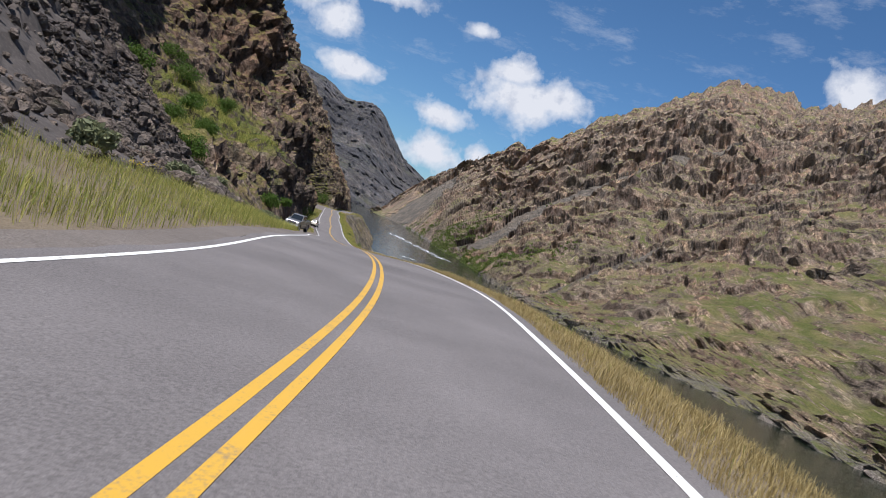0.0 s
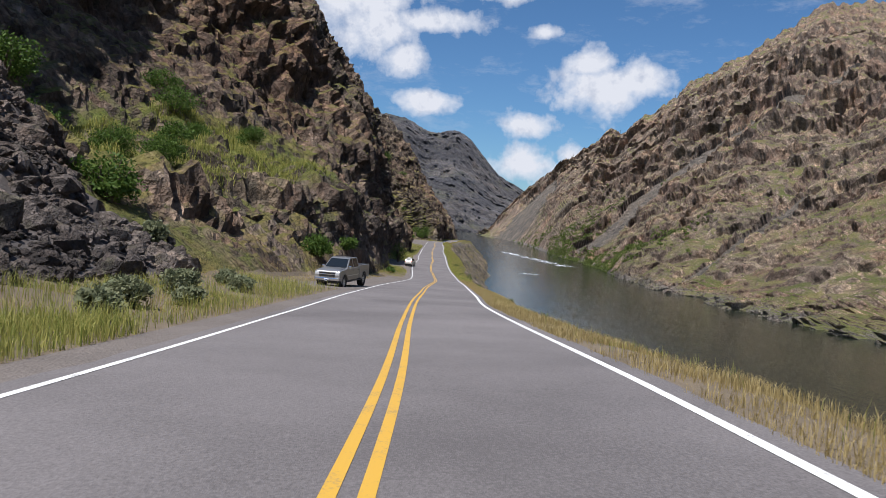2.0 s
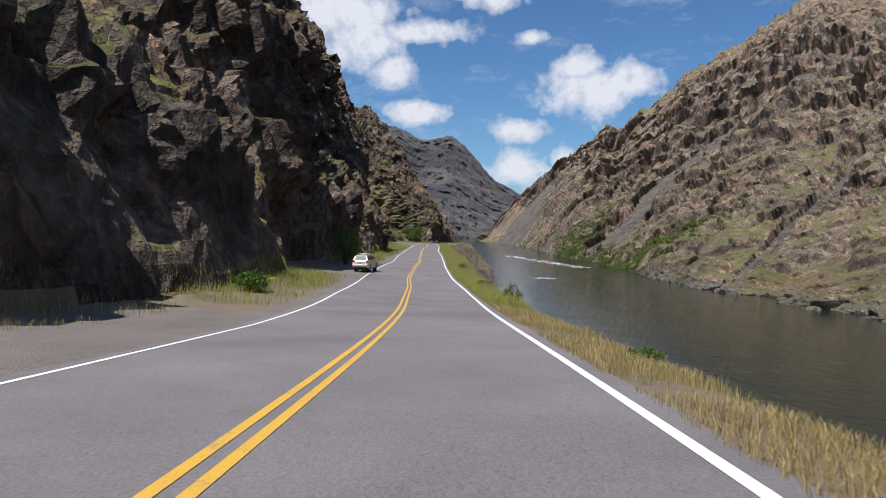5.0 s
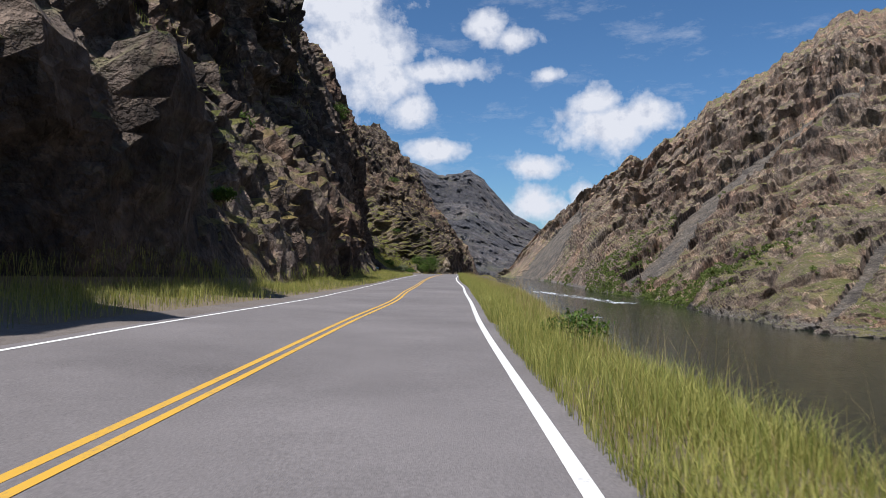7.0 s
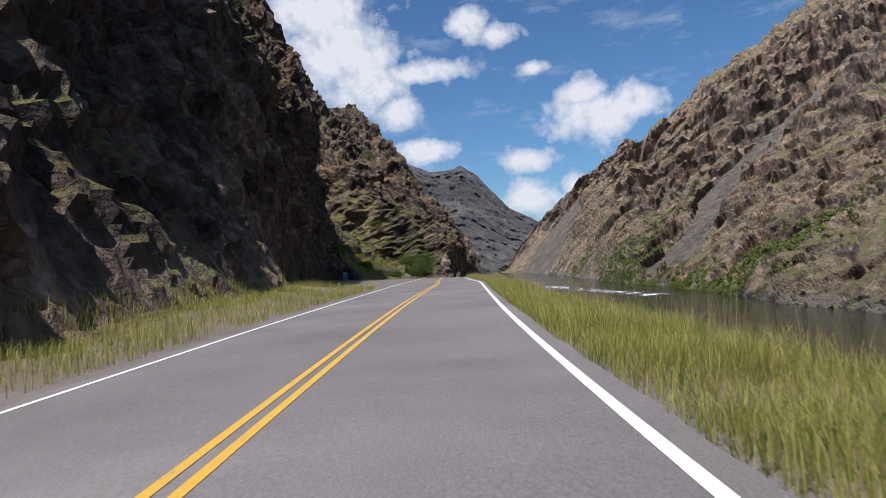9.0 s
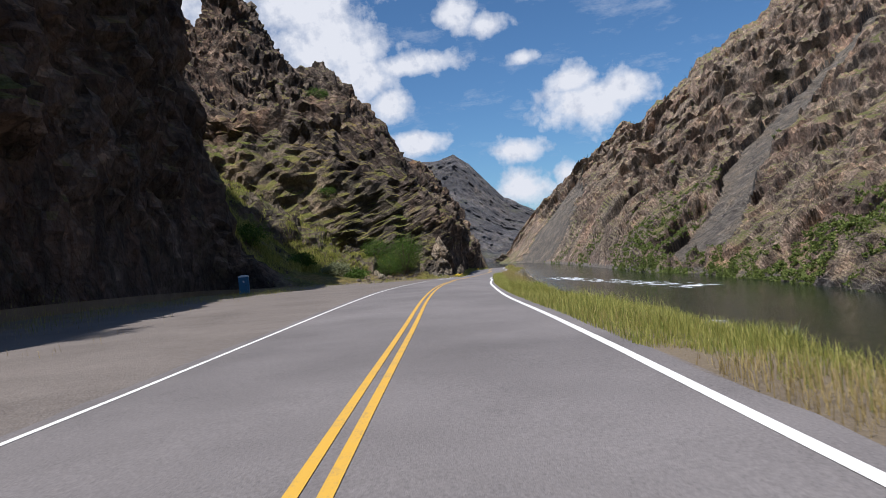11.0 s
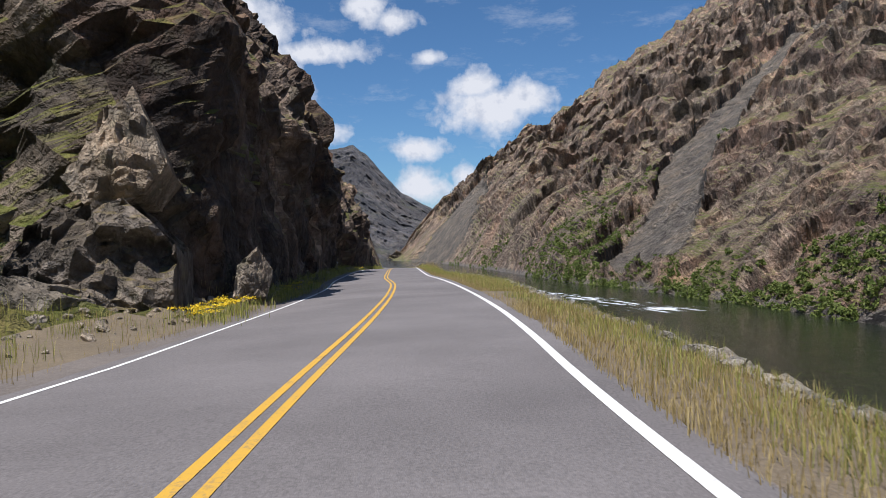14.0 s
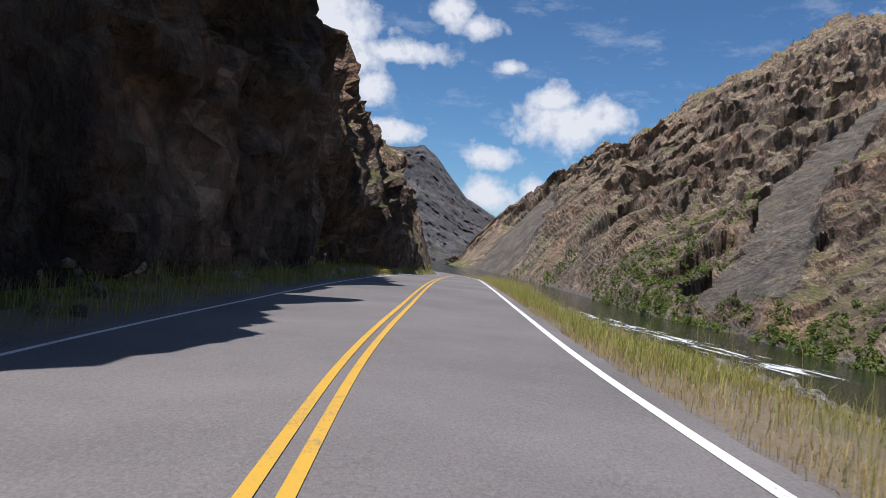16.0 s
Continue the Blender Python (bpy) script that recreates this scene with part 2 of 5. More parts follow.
def rock_material(name, dark, mid, warm, grass, grass_amount, scale=1.0, fine=1.0, strength=0.9, bare=(1.0, 1.0, 1.0), bands=False, wash=False):
    """Weathered basalt: dark and warm patches, lichen, painted slope shade, and grass on its ledges."""
    m, N, b = material(name)
    g = N.add("ShaderNodeNewGeometry")
    pos = N.vmath("MULTIPLY", g.outputs["Position"], (1 / S, 1 / S, 1 / S)).outputs[0]
    big = N.noise(pos, 0.035 * scale, 6, 0.6)
    med = N.noise(pos, 0.30 * scale, 8, 0.65)
    fin = N.noise(pos, 2.2 * scale * fine, 8, 0.7)
    streak = N.noise(N.vmath("MULTIPLY", pos, (1, 1, 0.25)).outputs[0], 0.9 * scale, 6, 0.6)
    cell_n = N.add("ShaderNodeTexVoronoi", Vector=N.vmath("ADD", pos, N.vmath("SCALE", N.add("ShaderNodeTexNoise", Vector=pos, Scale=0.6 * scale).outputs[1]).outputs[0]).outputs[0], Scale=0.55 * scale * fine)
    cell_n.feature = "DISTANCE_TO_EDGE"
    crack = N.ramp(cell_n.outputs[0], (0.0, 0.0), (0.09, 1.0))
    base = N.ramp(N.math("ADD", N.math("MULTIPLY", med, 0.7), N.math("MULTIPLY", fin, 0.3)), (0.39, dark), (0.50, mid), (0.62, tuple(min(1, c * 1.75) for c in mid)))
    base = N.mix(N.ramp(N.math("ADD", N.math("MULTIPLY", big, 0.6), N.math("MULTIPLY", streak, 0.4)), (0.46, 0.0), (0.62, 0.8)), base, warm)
    # crack lines darkened: the rock's dark joints plus painted crevice shade
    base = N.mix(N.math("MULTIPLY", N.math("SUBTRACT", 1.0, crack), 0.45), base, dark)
    tone = N.noise(N.vmath("ADD", pos, (31, 7, 12)).outputs[0], 0.075 * scale, 7, 0.65)
    base = N.mix(N.ramp(tone, (0.40, 0.75), (0.50, 0.0)), base, N.vmath("MULTIPLY", base, (0.55, 0.55, 0.58)).outputs[0])
    base = N.mix(N.ramp(tone, (0.52, 0.0), (0.62, 0.8)), base, N.vmath("MULTIPLY", base, (1.5, 1.38, 1.22)).outputs[0])
    facet = []
    for size in (0.5, 1.7):
        wob = N.vmath("SCALE", N.add("ShaderNodeTexNoise", Vector=pos, Scale=size * 1.6 * scale, Detail=3.0).outputs[1])
        wob.inputs[3].default_value = 0.5 / (size * scale)
        v = N.add("ShaderNodeTexVoronoi", Vector=N.vmath("MULTIPLY", N.vmath("ADD", pos, wob.outputs[0]).outputs[0], (1.0, 1.0, 0.7)).outputs[0], Scale=size * scale * fine)
        facet.append((N.add("ShaderNodeSeparateColor", Color=v.outputs["Color"]).outputs[0], v.outputs["Distance"]))
    shade = N.math("ADD", N.math("MULTIPLY", facet[0][0], 0.55), N.math("MULTIPLY", facet[1][0], 0.55))
    base = N.vmath("SCALE", base)
    base.inputs[3].default_value = 1.0
    N.put(base.inputs[3], N.math("ADD", 0.5, shade))
    base = base.outputs[0]
    lichen = N.ramp(N.noise(pos, 1.1 * scale, 8, 0.7), (0.54, 0.0), (0.64, 0.5))
    base = N.mix(lichen, base, (0.20, 0.19, 0.13))
    if bands:
        lay = N.noise(N.vmath("MULTIPLY", pos, (0.15, 0.15, 3.0)).outputs[0], 0.012, 5, 0.6)
        base = N.mix(N.ramp(lay, (0.46, 0.0), (0.60, 0.45)), base, dark)
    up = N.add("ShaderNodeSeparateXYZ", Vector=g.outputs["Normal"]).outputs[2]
    # bare tints steep faces: shade put into the rock colour, ledges lightened
    dust_shade = N.math("ADD", up, N.math("MULTIPLY", N.math("SUBTRACT", med, 0.5), 0.9))
    base = N.mix(N.ramp(dust_shade, (0.12, 0.0), (0.62, 1.0)), N.vmath("MULTIPLY", base, bare).outputs[0], N.vmath("MULTIPLY", base, (1.12, 1.08, 1.02)).outputs[0])
    if wash:                                            # stone scoured by high water
        hz = N.add("ShaderNodeSeparateXYZ", Vector=pos).outputs[2]
        line = N.math("SUBTRACT", N.math("ADD", hz, N.math("MULTIPLY", N.noise(pos, 0.25, 4), -3.0)), (WATER - SINK) / S - 0.6 + SINK / S)
        base = N.mix(N.ramp(line, (0.0, 0.8), (0.9, 0.0)), base, N.ramp(fin, (0.35, (0.16, 0.15, 0.14)), (0.65, (0.30, 0.275, 0.25))))
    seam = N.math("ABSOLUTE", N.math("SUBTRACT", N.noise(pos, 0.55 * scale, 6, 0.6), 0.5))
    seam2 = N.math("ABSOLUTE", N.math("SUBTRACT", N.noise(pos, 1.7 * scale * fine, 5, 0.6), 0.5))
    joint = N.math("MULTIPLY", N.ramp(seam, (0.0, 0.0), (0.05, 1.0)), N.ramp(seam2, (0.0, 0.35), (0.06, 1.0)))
    # seams darkened likewise, part dark joint, part shade put into the colour
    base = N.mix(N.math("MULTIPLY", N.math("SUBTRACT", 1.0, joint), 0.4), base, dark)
    patch = N.math("ADD", N.math("MULTIPLY", N.noise(pos, 0.11 * scale, 8, 0.62), 0.6), N.math("MULTIPLY", up, 0.45))
    patch = N.math("ADD", patch, N.math("MULTIPLY", N.math("SUBTRACT", med, 0.5), 0.22))
    veg = N.ramp(patch, (grass_amount, 0.0), (grass_amount + 0.14, 0.92))
    gcol = N.mix(N.ramp(N.noise(pos, 0.16 * scale, 6, 0.6), (0.42, 0.0), (0.6, 1.0)), grass[0], grass[1])
    gcol = N.mix(N.ramp(N.noise(pos, 3.0 * scale, 6, 0.7), (0.40, 0.6), (0.56, 0.0)), gcol, tuple(c * 0.45 for c in grass[0]))
    N.put(b.inputs["Base Color"], N.mix(veg, base, gcol))
    b.inputs["Roughness"].default_value = 0.9
    b.inputs["Specular IOR Level"].default_value = 0.25
    h = N.math("ADD", N.math("ADD", N.math("MULTIPLY", med, 1.6), N.math("MULTIPLY", fin, 0.22)), N.math("ADD", N.math("MULTIPLY", crack, 0.10), N.math("MULTIPLY", joint, 0.16)))
    h = N.math("ADD", h, N.math("ADD", N.math("MULTIPLY", facet[0][0], 0.45), N.math("MULTIPLY", facet[1][0], 0.16)))
    bump(N, b, h, strength, 3.0 / scale)
    return m


GRASSES = ((0.150, 0.165, 0.035), (0.300, 0.225, 0.075))
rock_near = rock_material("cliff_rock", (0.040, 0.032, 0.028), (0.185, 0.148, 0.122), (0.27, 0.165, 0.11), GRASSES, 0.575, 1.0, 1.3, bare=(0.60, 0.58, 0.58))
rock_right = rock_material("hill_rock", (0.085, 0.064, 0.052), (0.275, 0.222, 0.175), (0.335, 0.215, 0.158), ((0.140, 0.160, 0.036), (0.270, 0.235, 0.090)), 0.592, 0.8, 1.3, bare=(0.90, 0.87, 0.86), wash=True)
# bluish grey base carries the haze of distance in its colour
rock_far = rock_material("hazed_mountain_rock", (0.058, 0.060, 0.070), (0.112, 0.110, 0.120), (0.145, 0.125, 0.115), ((0.12, 0.13, 0.075), (0.15, 0.14, 0.085)), 0.72, 0.10, 1.0, bands=True)


def asphalt_material():
    m, N, b = material("asphalt")
    pos = N.add("ShaderNodeNewGeometry").outputs["Position"]
    big = N.noise(pos, 0.22, 5)
    fin = N.noise(pos, 34.0, 4, 0.7)
    grit = N.add("ShaderNodeTexVoronoi", Vector=pos, Scale=85.0).outputs[0]
    v = N.math("ADD", N.math("MULTIPLY", big, 0.4), N.math("MULTIPLY", fin, 0.6))
    col = N.ramp(v, (0.38, (0.110, 0.100, 0.098)), (0.62, (0.222, 0.202, 0.198)))
    N.put(b.inputs["Base Color"], N.mix(N.math("MULTIPLY", N.ramp(grit, (0.0, 1.0), (0.3, 0.0)), 0.45), col, (0.34, 0.32, 0.31)))
    b.inputs["Roughness"].default_value = 0.85
    b.inputs["Specular IOR Level"].default_value = 0.3
    bump(N, b, N.math("ADD", grit, fin), 0.35, 0.01)
    return m


def paint_material(name, color):
    m, N, b = material(name)
    pos = N.add("ShaderNodeNewGeometry").outputs["Position"]
    worn = N.ramp(N.math("ADD", N.math("MULTIPLY", N.noise(pos, 30.0, 6, 0.7), 0.6), N.math("MULTIPLY", N.noise(pos, 2.0, 4), 0.4)), (0.36, 0.7), (0.47, 0.0))
    N.put(b.inputs["Base Color"], N.mix(worn, color, (0.17, 0.155, 0.15)))
    b.inputs["Roughness"].default_value = 0.6
    return m


def ground_material(name, a, c, pebble, scale=1.0):
    """Trodden gravel and dry soil."""
    m, N, b = material(name)
    pos = N.add("ShaderNodeNewGeometry").outputs["Position"]
    n1, n2 = N.noise(pos, 0.35 * scale, 6), N.noise(pos, 9.0 * scale, 7, 0.7)
    vo = N.add("ShaderNodeTexVoronoi", Vector=pos, Scale=22.0 * scale).outputs[0]
    col = N.ramp(N.math("ADD", N.math("MULTIPLY", n1, 0.5), N.math("MULTIPLY", n2, 0.5)), (0.36, a), (0.64, c))
    N.put(b.inputs["Base Color"], N.mix(N.math("MULTIPLY", N.ramp(vo, (0.1, 1.0), (0.4, 0.0)), 0.5), col, pebble))
    b.inputs["Roughness"].default_value = 0.95
    bump(N, b, N.math("ADD", n2, vo), 0.6, 0.03)
    return m


def water_material():
    m, N, b = material("river_water")
    pos = N.vmath("MULTIPLY", N.add("ShaderNodeNewGeometry").outputs["Position"], (1 / S, 1 / S, 1 / S)).outputs[0]
    b.inputs["IOR"].default_value = 1.33
    s = N.vmath("MULTIPLY", pos, (1, 0.5, 1)).outputs[0]
    h = N.math("ADD", N.noise(s, 1.6, 5, 0.6), N.math("MULTIPLY", N.noise(s, 0.25, 4), 1.5))
    a, d = Vector((-16, 362, 0)), Vector((23, -78, 0)).normalized()
    rel = N.vmath("SUBTRACT", pos, tuple(a)).outputs[0]
    along = N.vmath("DOT_PRODUCT", rel, tuple(d)).outputs["Value"]
    across = N.math("ABSOLUTE", N.vmath("DOT_PRODUCT", rel, (-d.y, d.x, 0)).outputs["Value"])
    belt = N.math("MULTIPLY", N.ramp(N.math("DIVIDE", across, 30.0), (0.06, 1.0), (0.24, 0.0)), N.ramp(N.math("DIVIDE", N.math("ADD", along, 60.0), 160.0), (0.0, 0.0), (0.2, 1.0), (0.82, 1.0), (0.89, 0.0)))
    frame2 = N.add("ShaderNodeCombineXYZ", X=N.math("MULTIPLY", along, 0.22), Y=across, Z=0.0).outputs[0]
    crest = N.math("ADD", N.math("MULTIPLY", N.noise(frame2, 0.55, 7, 0.68), 1.0), N.math("MULTIPLY", belt, 0.16))
    foam = N.ramp(crest, (0.66, 0.0), (0.74, 1.0))
    edge = N.vmath("DISTANCE", pos, (-7.5, 231, WATER / S)).outputs["Value"]
    foam = N.math("MAXIMUM", N.math("MULTIPLY", foam, belt), N.math("MULTIPLY", N.ramp(N.math("DIVIDE", edge, 10.0), (0.15, 1.0), (0.4, 0.0)), N.ramp(N.noise(pos, 1.6, 6, 0.7), (0.5, 0.0), (0.58, 1.0))))
    N.put(b.inputs["Base Color"], N.mix(foam, (0.016, 0.021, 0.013), (0.80, 0.83, 0.84)))
    N.put(b.inputs["Roughness"], N.math("ADD", 0.10, N.math("MULTIPLY", foam, 0.7)))
    bump(N, b, N.math("ADD", h, N.math("MULTIPLY", N.math("MULTIPLY", belt, N.noise(frame2, 0.8, 5)), 3.0)), 0.26, 0.5)
    return m


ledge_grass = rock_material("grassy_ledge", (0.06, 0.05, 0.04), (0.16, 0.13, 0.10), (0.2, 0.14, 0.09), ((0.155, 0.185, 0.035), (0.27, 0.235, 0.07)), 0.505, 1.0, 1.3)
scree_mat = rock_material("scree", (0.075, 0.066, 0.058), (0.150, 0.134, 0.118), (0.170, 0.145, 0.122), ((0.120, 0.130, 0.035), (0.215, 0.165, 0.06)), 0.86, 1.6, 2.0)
asphalt = asphalt_material()
yellow = paint_material("yellow_paint", (0.62, 0.36, 0.045))
white = paint_material("white_paint", (0.80, 0.79, 0.76))
gravel = ground_material("gravel", (0.110, 0.092, 0.080), (0.190, 0.162, 0.142), (0.27, 0.24, 0.215))
dry_soil = ground_material("dry_soil", (0.115, 0.088, 0.058), (0.200, 0.155, 0.100), (0.27, 0.225, 0.165))
talus_rock = ground_material("talus", (0.050, 0.042, 0.038), (0.110, 0.092, 0.082), (0.15, 0.13, 0.115), 0.2)
water_mat = water_material()


# ---------------------------------------------------------------- road
def strip(name, y0, y1, off0, off1, up, mat, step=1.0, thick=0.0, ragged=0.0):
    ys = np.arange(y0, y1 + 1e-6, step)
    x, z, rx, ry = road_frame(ys)
    lo = off0(ys) if callable(off0) else off0 + ys * 0
    hi = off1(ys) if callable(off1) else off1 + ys * 0
    parts = np.linspace(0, 1, 2 if hi[0] - lo[0] < 1 else 9)
    P = np.zeros((len(ys), len(parts), 3))
    for k, u in enumerate(parts):
        o = lo * (1 - u) + hi * u
        oo = o
        if ragged and k in (0, len(parts) - 1):
            p = np.stack([ys * 0.8, ys * 0 + k * 9.7, ys * 0], 1)
            oo = o + fbm(p, 3) * ragged
        P[:, k] = np.stack([x + rx * oo, ys + ry * oo, z + up - 0.012 * abs(o) + cross_fall(ys, oo)], 1)
    return sheet(name, P, [mat], True)


road = tagged(new("road", strip("road", -110, 1060, lambda y: edge_left(y) - .34, lambda y: edge_right(y) + .38, 0.0, asphalt, 0.5, ragged=0.10)), "grey two-lane asphalt road along the river", "road", kind="structure")
for nm, o0, o1, mt, lb in (("yellow_line", -0.172, -0.062, yellow, "yellow painted centre line"), ("yellow_line", 0.062, 0.172, yellow, "yellow painted centre line"),
                           ("edge_line", lambda y: edge_left(y) - .055, lambda y: edge_left(y) + .055, white, "white painted edge line"), ("edge_line", lambda y: edge_right(y) - .07, lambda y: edge_right(y) + .07, white, "white painted edge line")):
    ln = tagged(new(nm, strip(nm, -110, 1060, o0, o1, 0.006, mt)), lb)
    ln.parent = road

# ---------------------------------------------------------------- cliffs beside the road
SECTIONS = []


def section(y, *profile):
    """At y along the road: distance out from the edge line, height over the road, roughness, in ten places."""
    SECTIONS.append((y, np.array(profile, float)))


def grow(v, a, b):
    """Plan units to metres: the road's own verge is drawn in metres, the canyon in plan units."""
    t = np.clip((v - a) / (b - a), 0, 1)
    return v * (1 + (S - 1) * t * t * (3 - 2 * t))


section(-159.6, (0.3, -0.08, 0), (2, -0.1, 0), (7.2, 0.4, 0.1), (20.8, 4, 0.3), (57, 34.2, 0.5), (102.6, 73, 1), (142.5, 122, 1), (182.4, 171, 1), (250.8, 222.3, 1), (319.2, 273.6, 1))
section(45.6, (0.3, -0.08, 0), (2, -0.1, 0), (6.3, 0.4, 0.1), (16.9, 3.5, 0.3), (54.7, 34.2, 0.5), (86.6, 70.7, 1), (125.4, 122, 1), (164.2, 173.3, 1), (230.3, 223.4, 1), (296.4, 273.6, 1))
section(66.1, (0.3, -0.08, 0), (2, -0.05, 0), (6.8, 0.3, 0.1), (15, 3.5, 0.2), (31.9, 19.2, 0.25), (50.2, 38.8, 0.4), (70.7, 78.7, 1), (91.2, 118.6, 1), (148.2, 173.3, 1), (205.2, 228, 1))
section(79.8, (0.3, -0.08, 0), (2, -0.05, 0), (7.2, 0.3, 0.1), (15.1, 4.3, 0.3), (27.4, 14.9, 0.25), (41, 29.6, 0.4), (50.2, 57, 1), (59.3, 84.4, 1), (100.3, 142.5, 1), (141.4, 200.6, 1))
section(98, (0.3, -0.08, 0), (3, -0.05, 0), (7.2, 0.2, 0.1), (12.4, 6.4, 0.7), (32.8, 8.1, 0.4), (45.9, 25, 0.35), (50.7, 51.9, 0.82), (55.9, 77.5, 1), (105.4, 136.8, 1), (155, 196.1, 1))
section(132.2, (0.3, -0.08, 0), (2.5, -0.05, 0), (6.1, 0.2, 0.1), (8.4, 9.9, 0.7), (28.1, 18.5, 0.45), (46.7, 32.9, 0.45), (54.7, 56.4, 0.92), (61.6, 82.1, 1), (108.3, 137.9, 1), (155, 193.8, 1))
section(159.6, (0.3, -0.08, 0), (1.5, -0.05, 0), (4, 0.3, 0.2), (6.4, 7.6, 0.4), (18.4, 17.6, 0.35), (40.4, 37.6, 0.7), (55.9, 61.6, 1), (68.4, 86.6, 1), (104.9, 143.6, 1), (141.4, 200.6, 1))
section(182.4, (0.3, -0.08, 0), (2.5, -0.05, 0), (7.5, 0.1, 0.1), (7.8, 7.2, 0.5), (10.3, 23, 0.6), (26, 44, 1), (41, 70.7, 1), (57, 95.8, 1), (94.6, 150.5, 1), (132.2, 205.2, 1))
section(190, (0.3, -0.08, 0), (2.5, -0.05, 0), (6, 0.12, 0.1), (6.1, 6.8, 0.6), (9, 21, 0.7), (27.3, 42, 1), (42, 62, 1), (57, 88, 1), (94.6, 150.5, 1), (132.2, 205.2, 1))
section(200, (0.3, -0.08, 0), (2.5, -0.05, 0), (6.5, 0.12, 0.1), (7.8, 8, 0.6), (14, 16, 0.7), (28, 34, 1), (43, 52, 1), (57, 80, 1), (94.6, 145, 1), (132.2, 205.2, 1))
section(215, (0.3, -0.08, 0), (2.5, -0.05, 0), (5, 0.18, 0.1), (6, 7.5, 0.6), (15, 17, 0.7), (28, 34.5, 1), (43, 55, 1), (57, 84, 1), (94.6, 148, 1), (132.2, 205.2, 1))
section(221.2, (0.3, -0.08, 0), (2.5, -0.05, 0), (4.7, 0.2, 0.1), (9, 8.1, 0.6), (15.5, 18, 0.7), (27.5, 35, 1), (43.5, 58, 1), (56, 86, 1), (94.6, 149, 1), (132.2, 205.2, 1))
section(255.4, (0.3, -0.08, 0), (1, -0.05, 0), (3, 0.3, 0.2), (4, 5.6, 0.7), (17.8, 17.3, 0.9), (29.7, 38, 1), (47.8, 64.9, 1), (54.7, 91.1, 1), (95.8, 148.2, 1), (136.8, 205.2, 1))
section(280, (0.3, -0.08, 0), (1, -0.05, 0), (5, 0.35, 0.2), (8, 7.7, 0.61), (19.1, 23, 0.74), (22.2, 46.9, 1), (40, 68.4, 1), (50.3, 89.4, 1), (92.5, 149.3, 1), (134.7, 205.2, 1))
section(307.8, (0.3, -0.08, 0), (1, -0.05, 0), (7.2, 0.4, 0.2), (11.1, 7.4, 0.5), (18.8, 24.7, 0.55), (23.8, 49.1, 0.8), (46.8, 63.5, 1), (54.1, 82.6, 1), (86.6, 145.7, 1), (132.2, 205.2, 1))
section(335, (0.3, -0.08, 0), (7.5, -0.05, 0), (15.3, 0.24, 0.12), (16.2, 10, 0.5), (18.6, 30.6, 0.55), (26.4, 52.2, 0.72), (44.5, 70.8, 1), (54.8, 94.6, 1), (89.4, 149.6, 1), (132.2, 205.2, 1))
section(342, (0.3, -0.08, 0), (9.1, -0.05, 0), (17.3, 0.2, 0.1), (17.8, 10.7, 0.5), (19.4, 33.1, 0.55), (35, 51.8, 0.7), (36.1, 66.2, 1), (54.4, 90.8, 1), (79.7, 144.2, 1), (132.2, 205.2, 1))
section(376.2, (0.3, -0.08, 0), (11.4, -0.05, 0), (20.5, 0.2, 0.1), (21, 10.7, 0.5), (22.3, 31.9, 0.55), (37.6, 54.5, 0.7), (39.6, 69.3, 1), (54.8, 89.6, 1), (92, 156.5, 1), (136.8, 200.6, 1))
section(405.8, (0.3, -0.08, 0), (11.4, -0.05, 0), (24.6, 0.2, 0.1), (24.8, 11.3, 0.5), (25.1, 37.9, 0.55), (29.7, 49.9, 0.7), (42, 72.8, 1), (56.4, 85.9, 1), (94.5, 148.2, 1), (136.8, 193.8, 1))
section(419.5, (0.3, -0.08, 0), (5.7, -0.1, 0), (16, 0.2, 0.12), (22.8, 2.3, 0.3), (31.6, 11.3, 0.3), (54.7, 31.9, 0.6), (75.2, 53.6, 1), (95.8, 75.2, 1), (130, 112.9, 1), (164.2, 150.5, 1))
section(432, (0.3, -0.08, 0), (3.4, -0.07, 0), (13.5, 0.31, 0.12), (21.5, 2.4, 0.3), (31.9, 10.9, 0.3), (54.7, 31.9, 0.6), (75.2, 53.6, 1), (95.8, 75.2, 1), (130, 114.1, 1), (164.2, 153, 1))
section(440, (0.3, -0.08, 0), (2, -0.06, 0), (11.9, 0.38, 0.12), (20.8, 2.5, 0.3), (32.2, 10.7, 0.3), (54.7, 31.9, 0.6), (75.2, 53.6, 1), (95.8, 75.2, 1), (130, 114.9, 1), (164.2, 154.6, 1))
section(442.3, (0.3, -0.08, 0), (1.6, -0.05, 0), (11.4, 0.4, 0.12), (20.5, 2.6, 0.75), (31.7, 11.2, 0.75), (54.7, 31.9, 0.75), (75.2, 53.6, 1), (95.8, 75.2, 1), (130, 115.1, 1), (164.2, 155, 1))
section(450, (0.3, -0.08, 0), (1.3, -0.05, 0), (7.7, 0.45, 0.16), (15.7, 2.6, 0.75), (25.7, 10.4, 0.75), (43.8, 25.1, 0.75), (63.2, 44.1, 1), (82.6, 63.2, 1), (122.3, 105.8, 1), (162, 148.5, 1))
section(458.3, (0.3, -0.08, 0), (1, -0.05, 0), (3.6, 0.5, 0.2), (10.3, 2.5, 0.75), (22.1, 4.5, 0.75), (36.3, 12.8, 0.75), (50.2, 33.9, 1), (68.4, 50.2, 1), (114, 95.8, 1), (159.6, 141.4, 1))
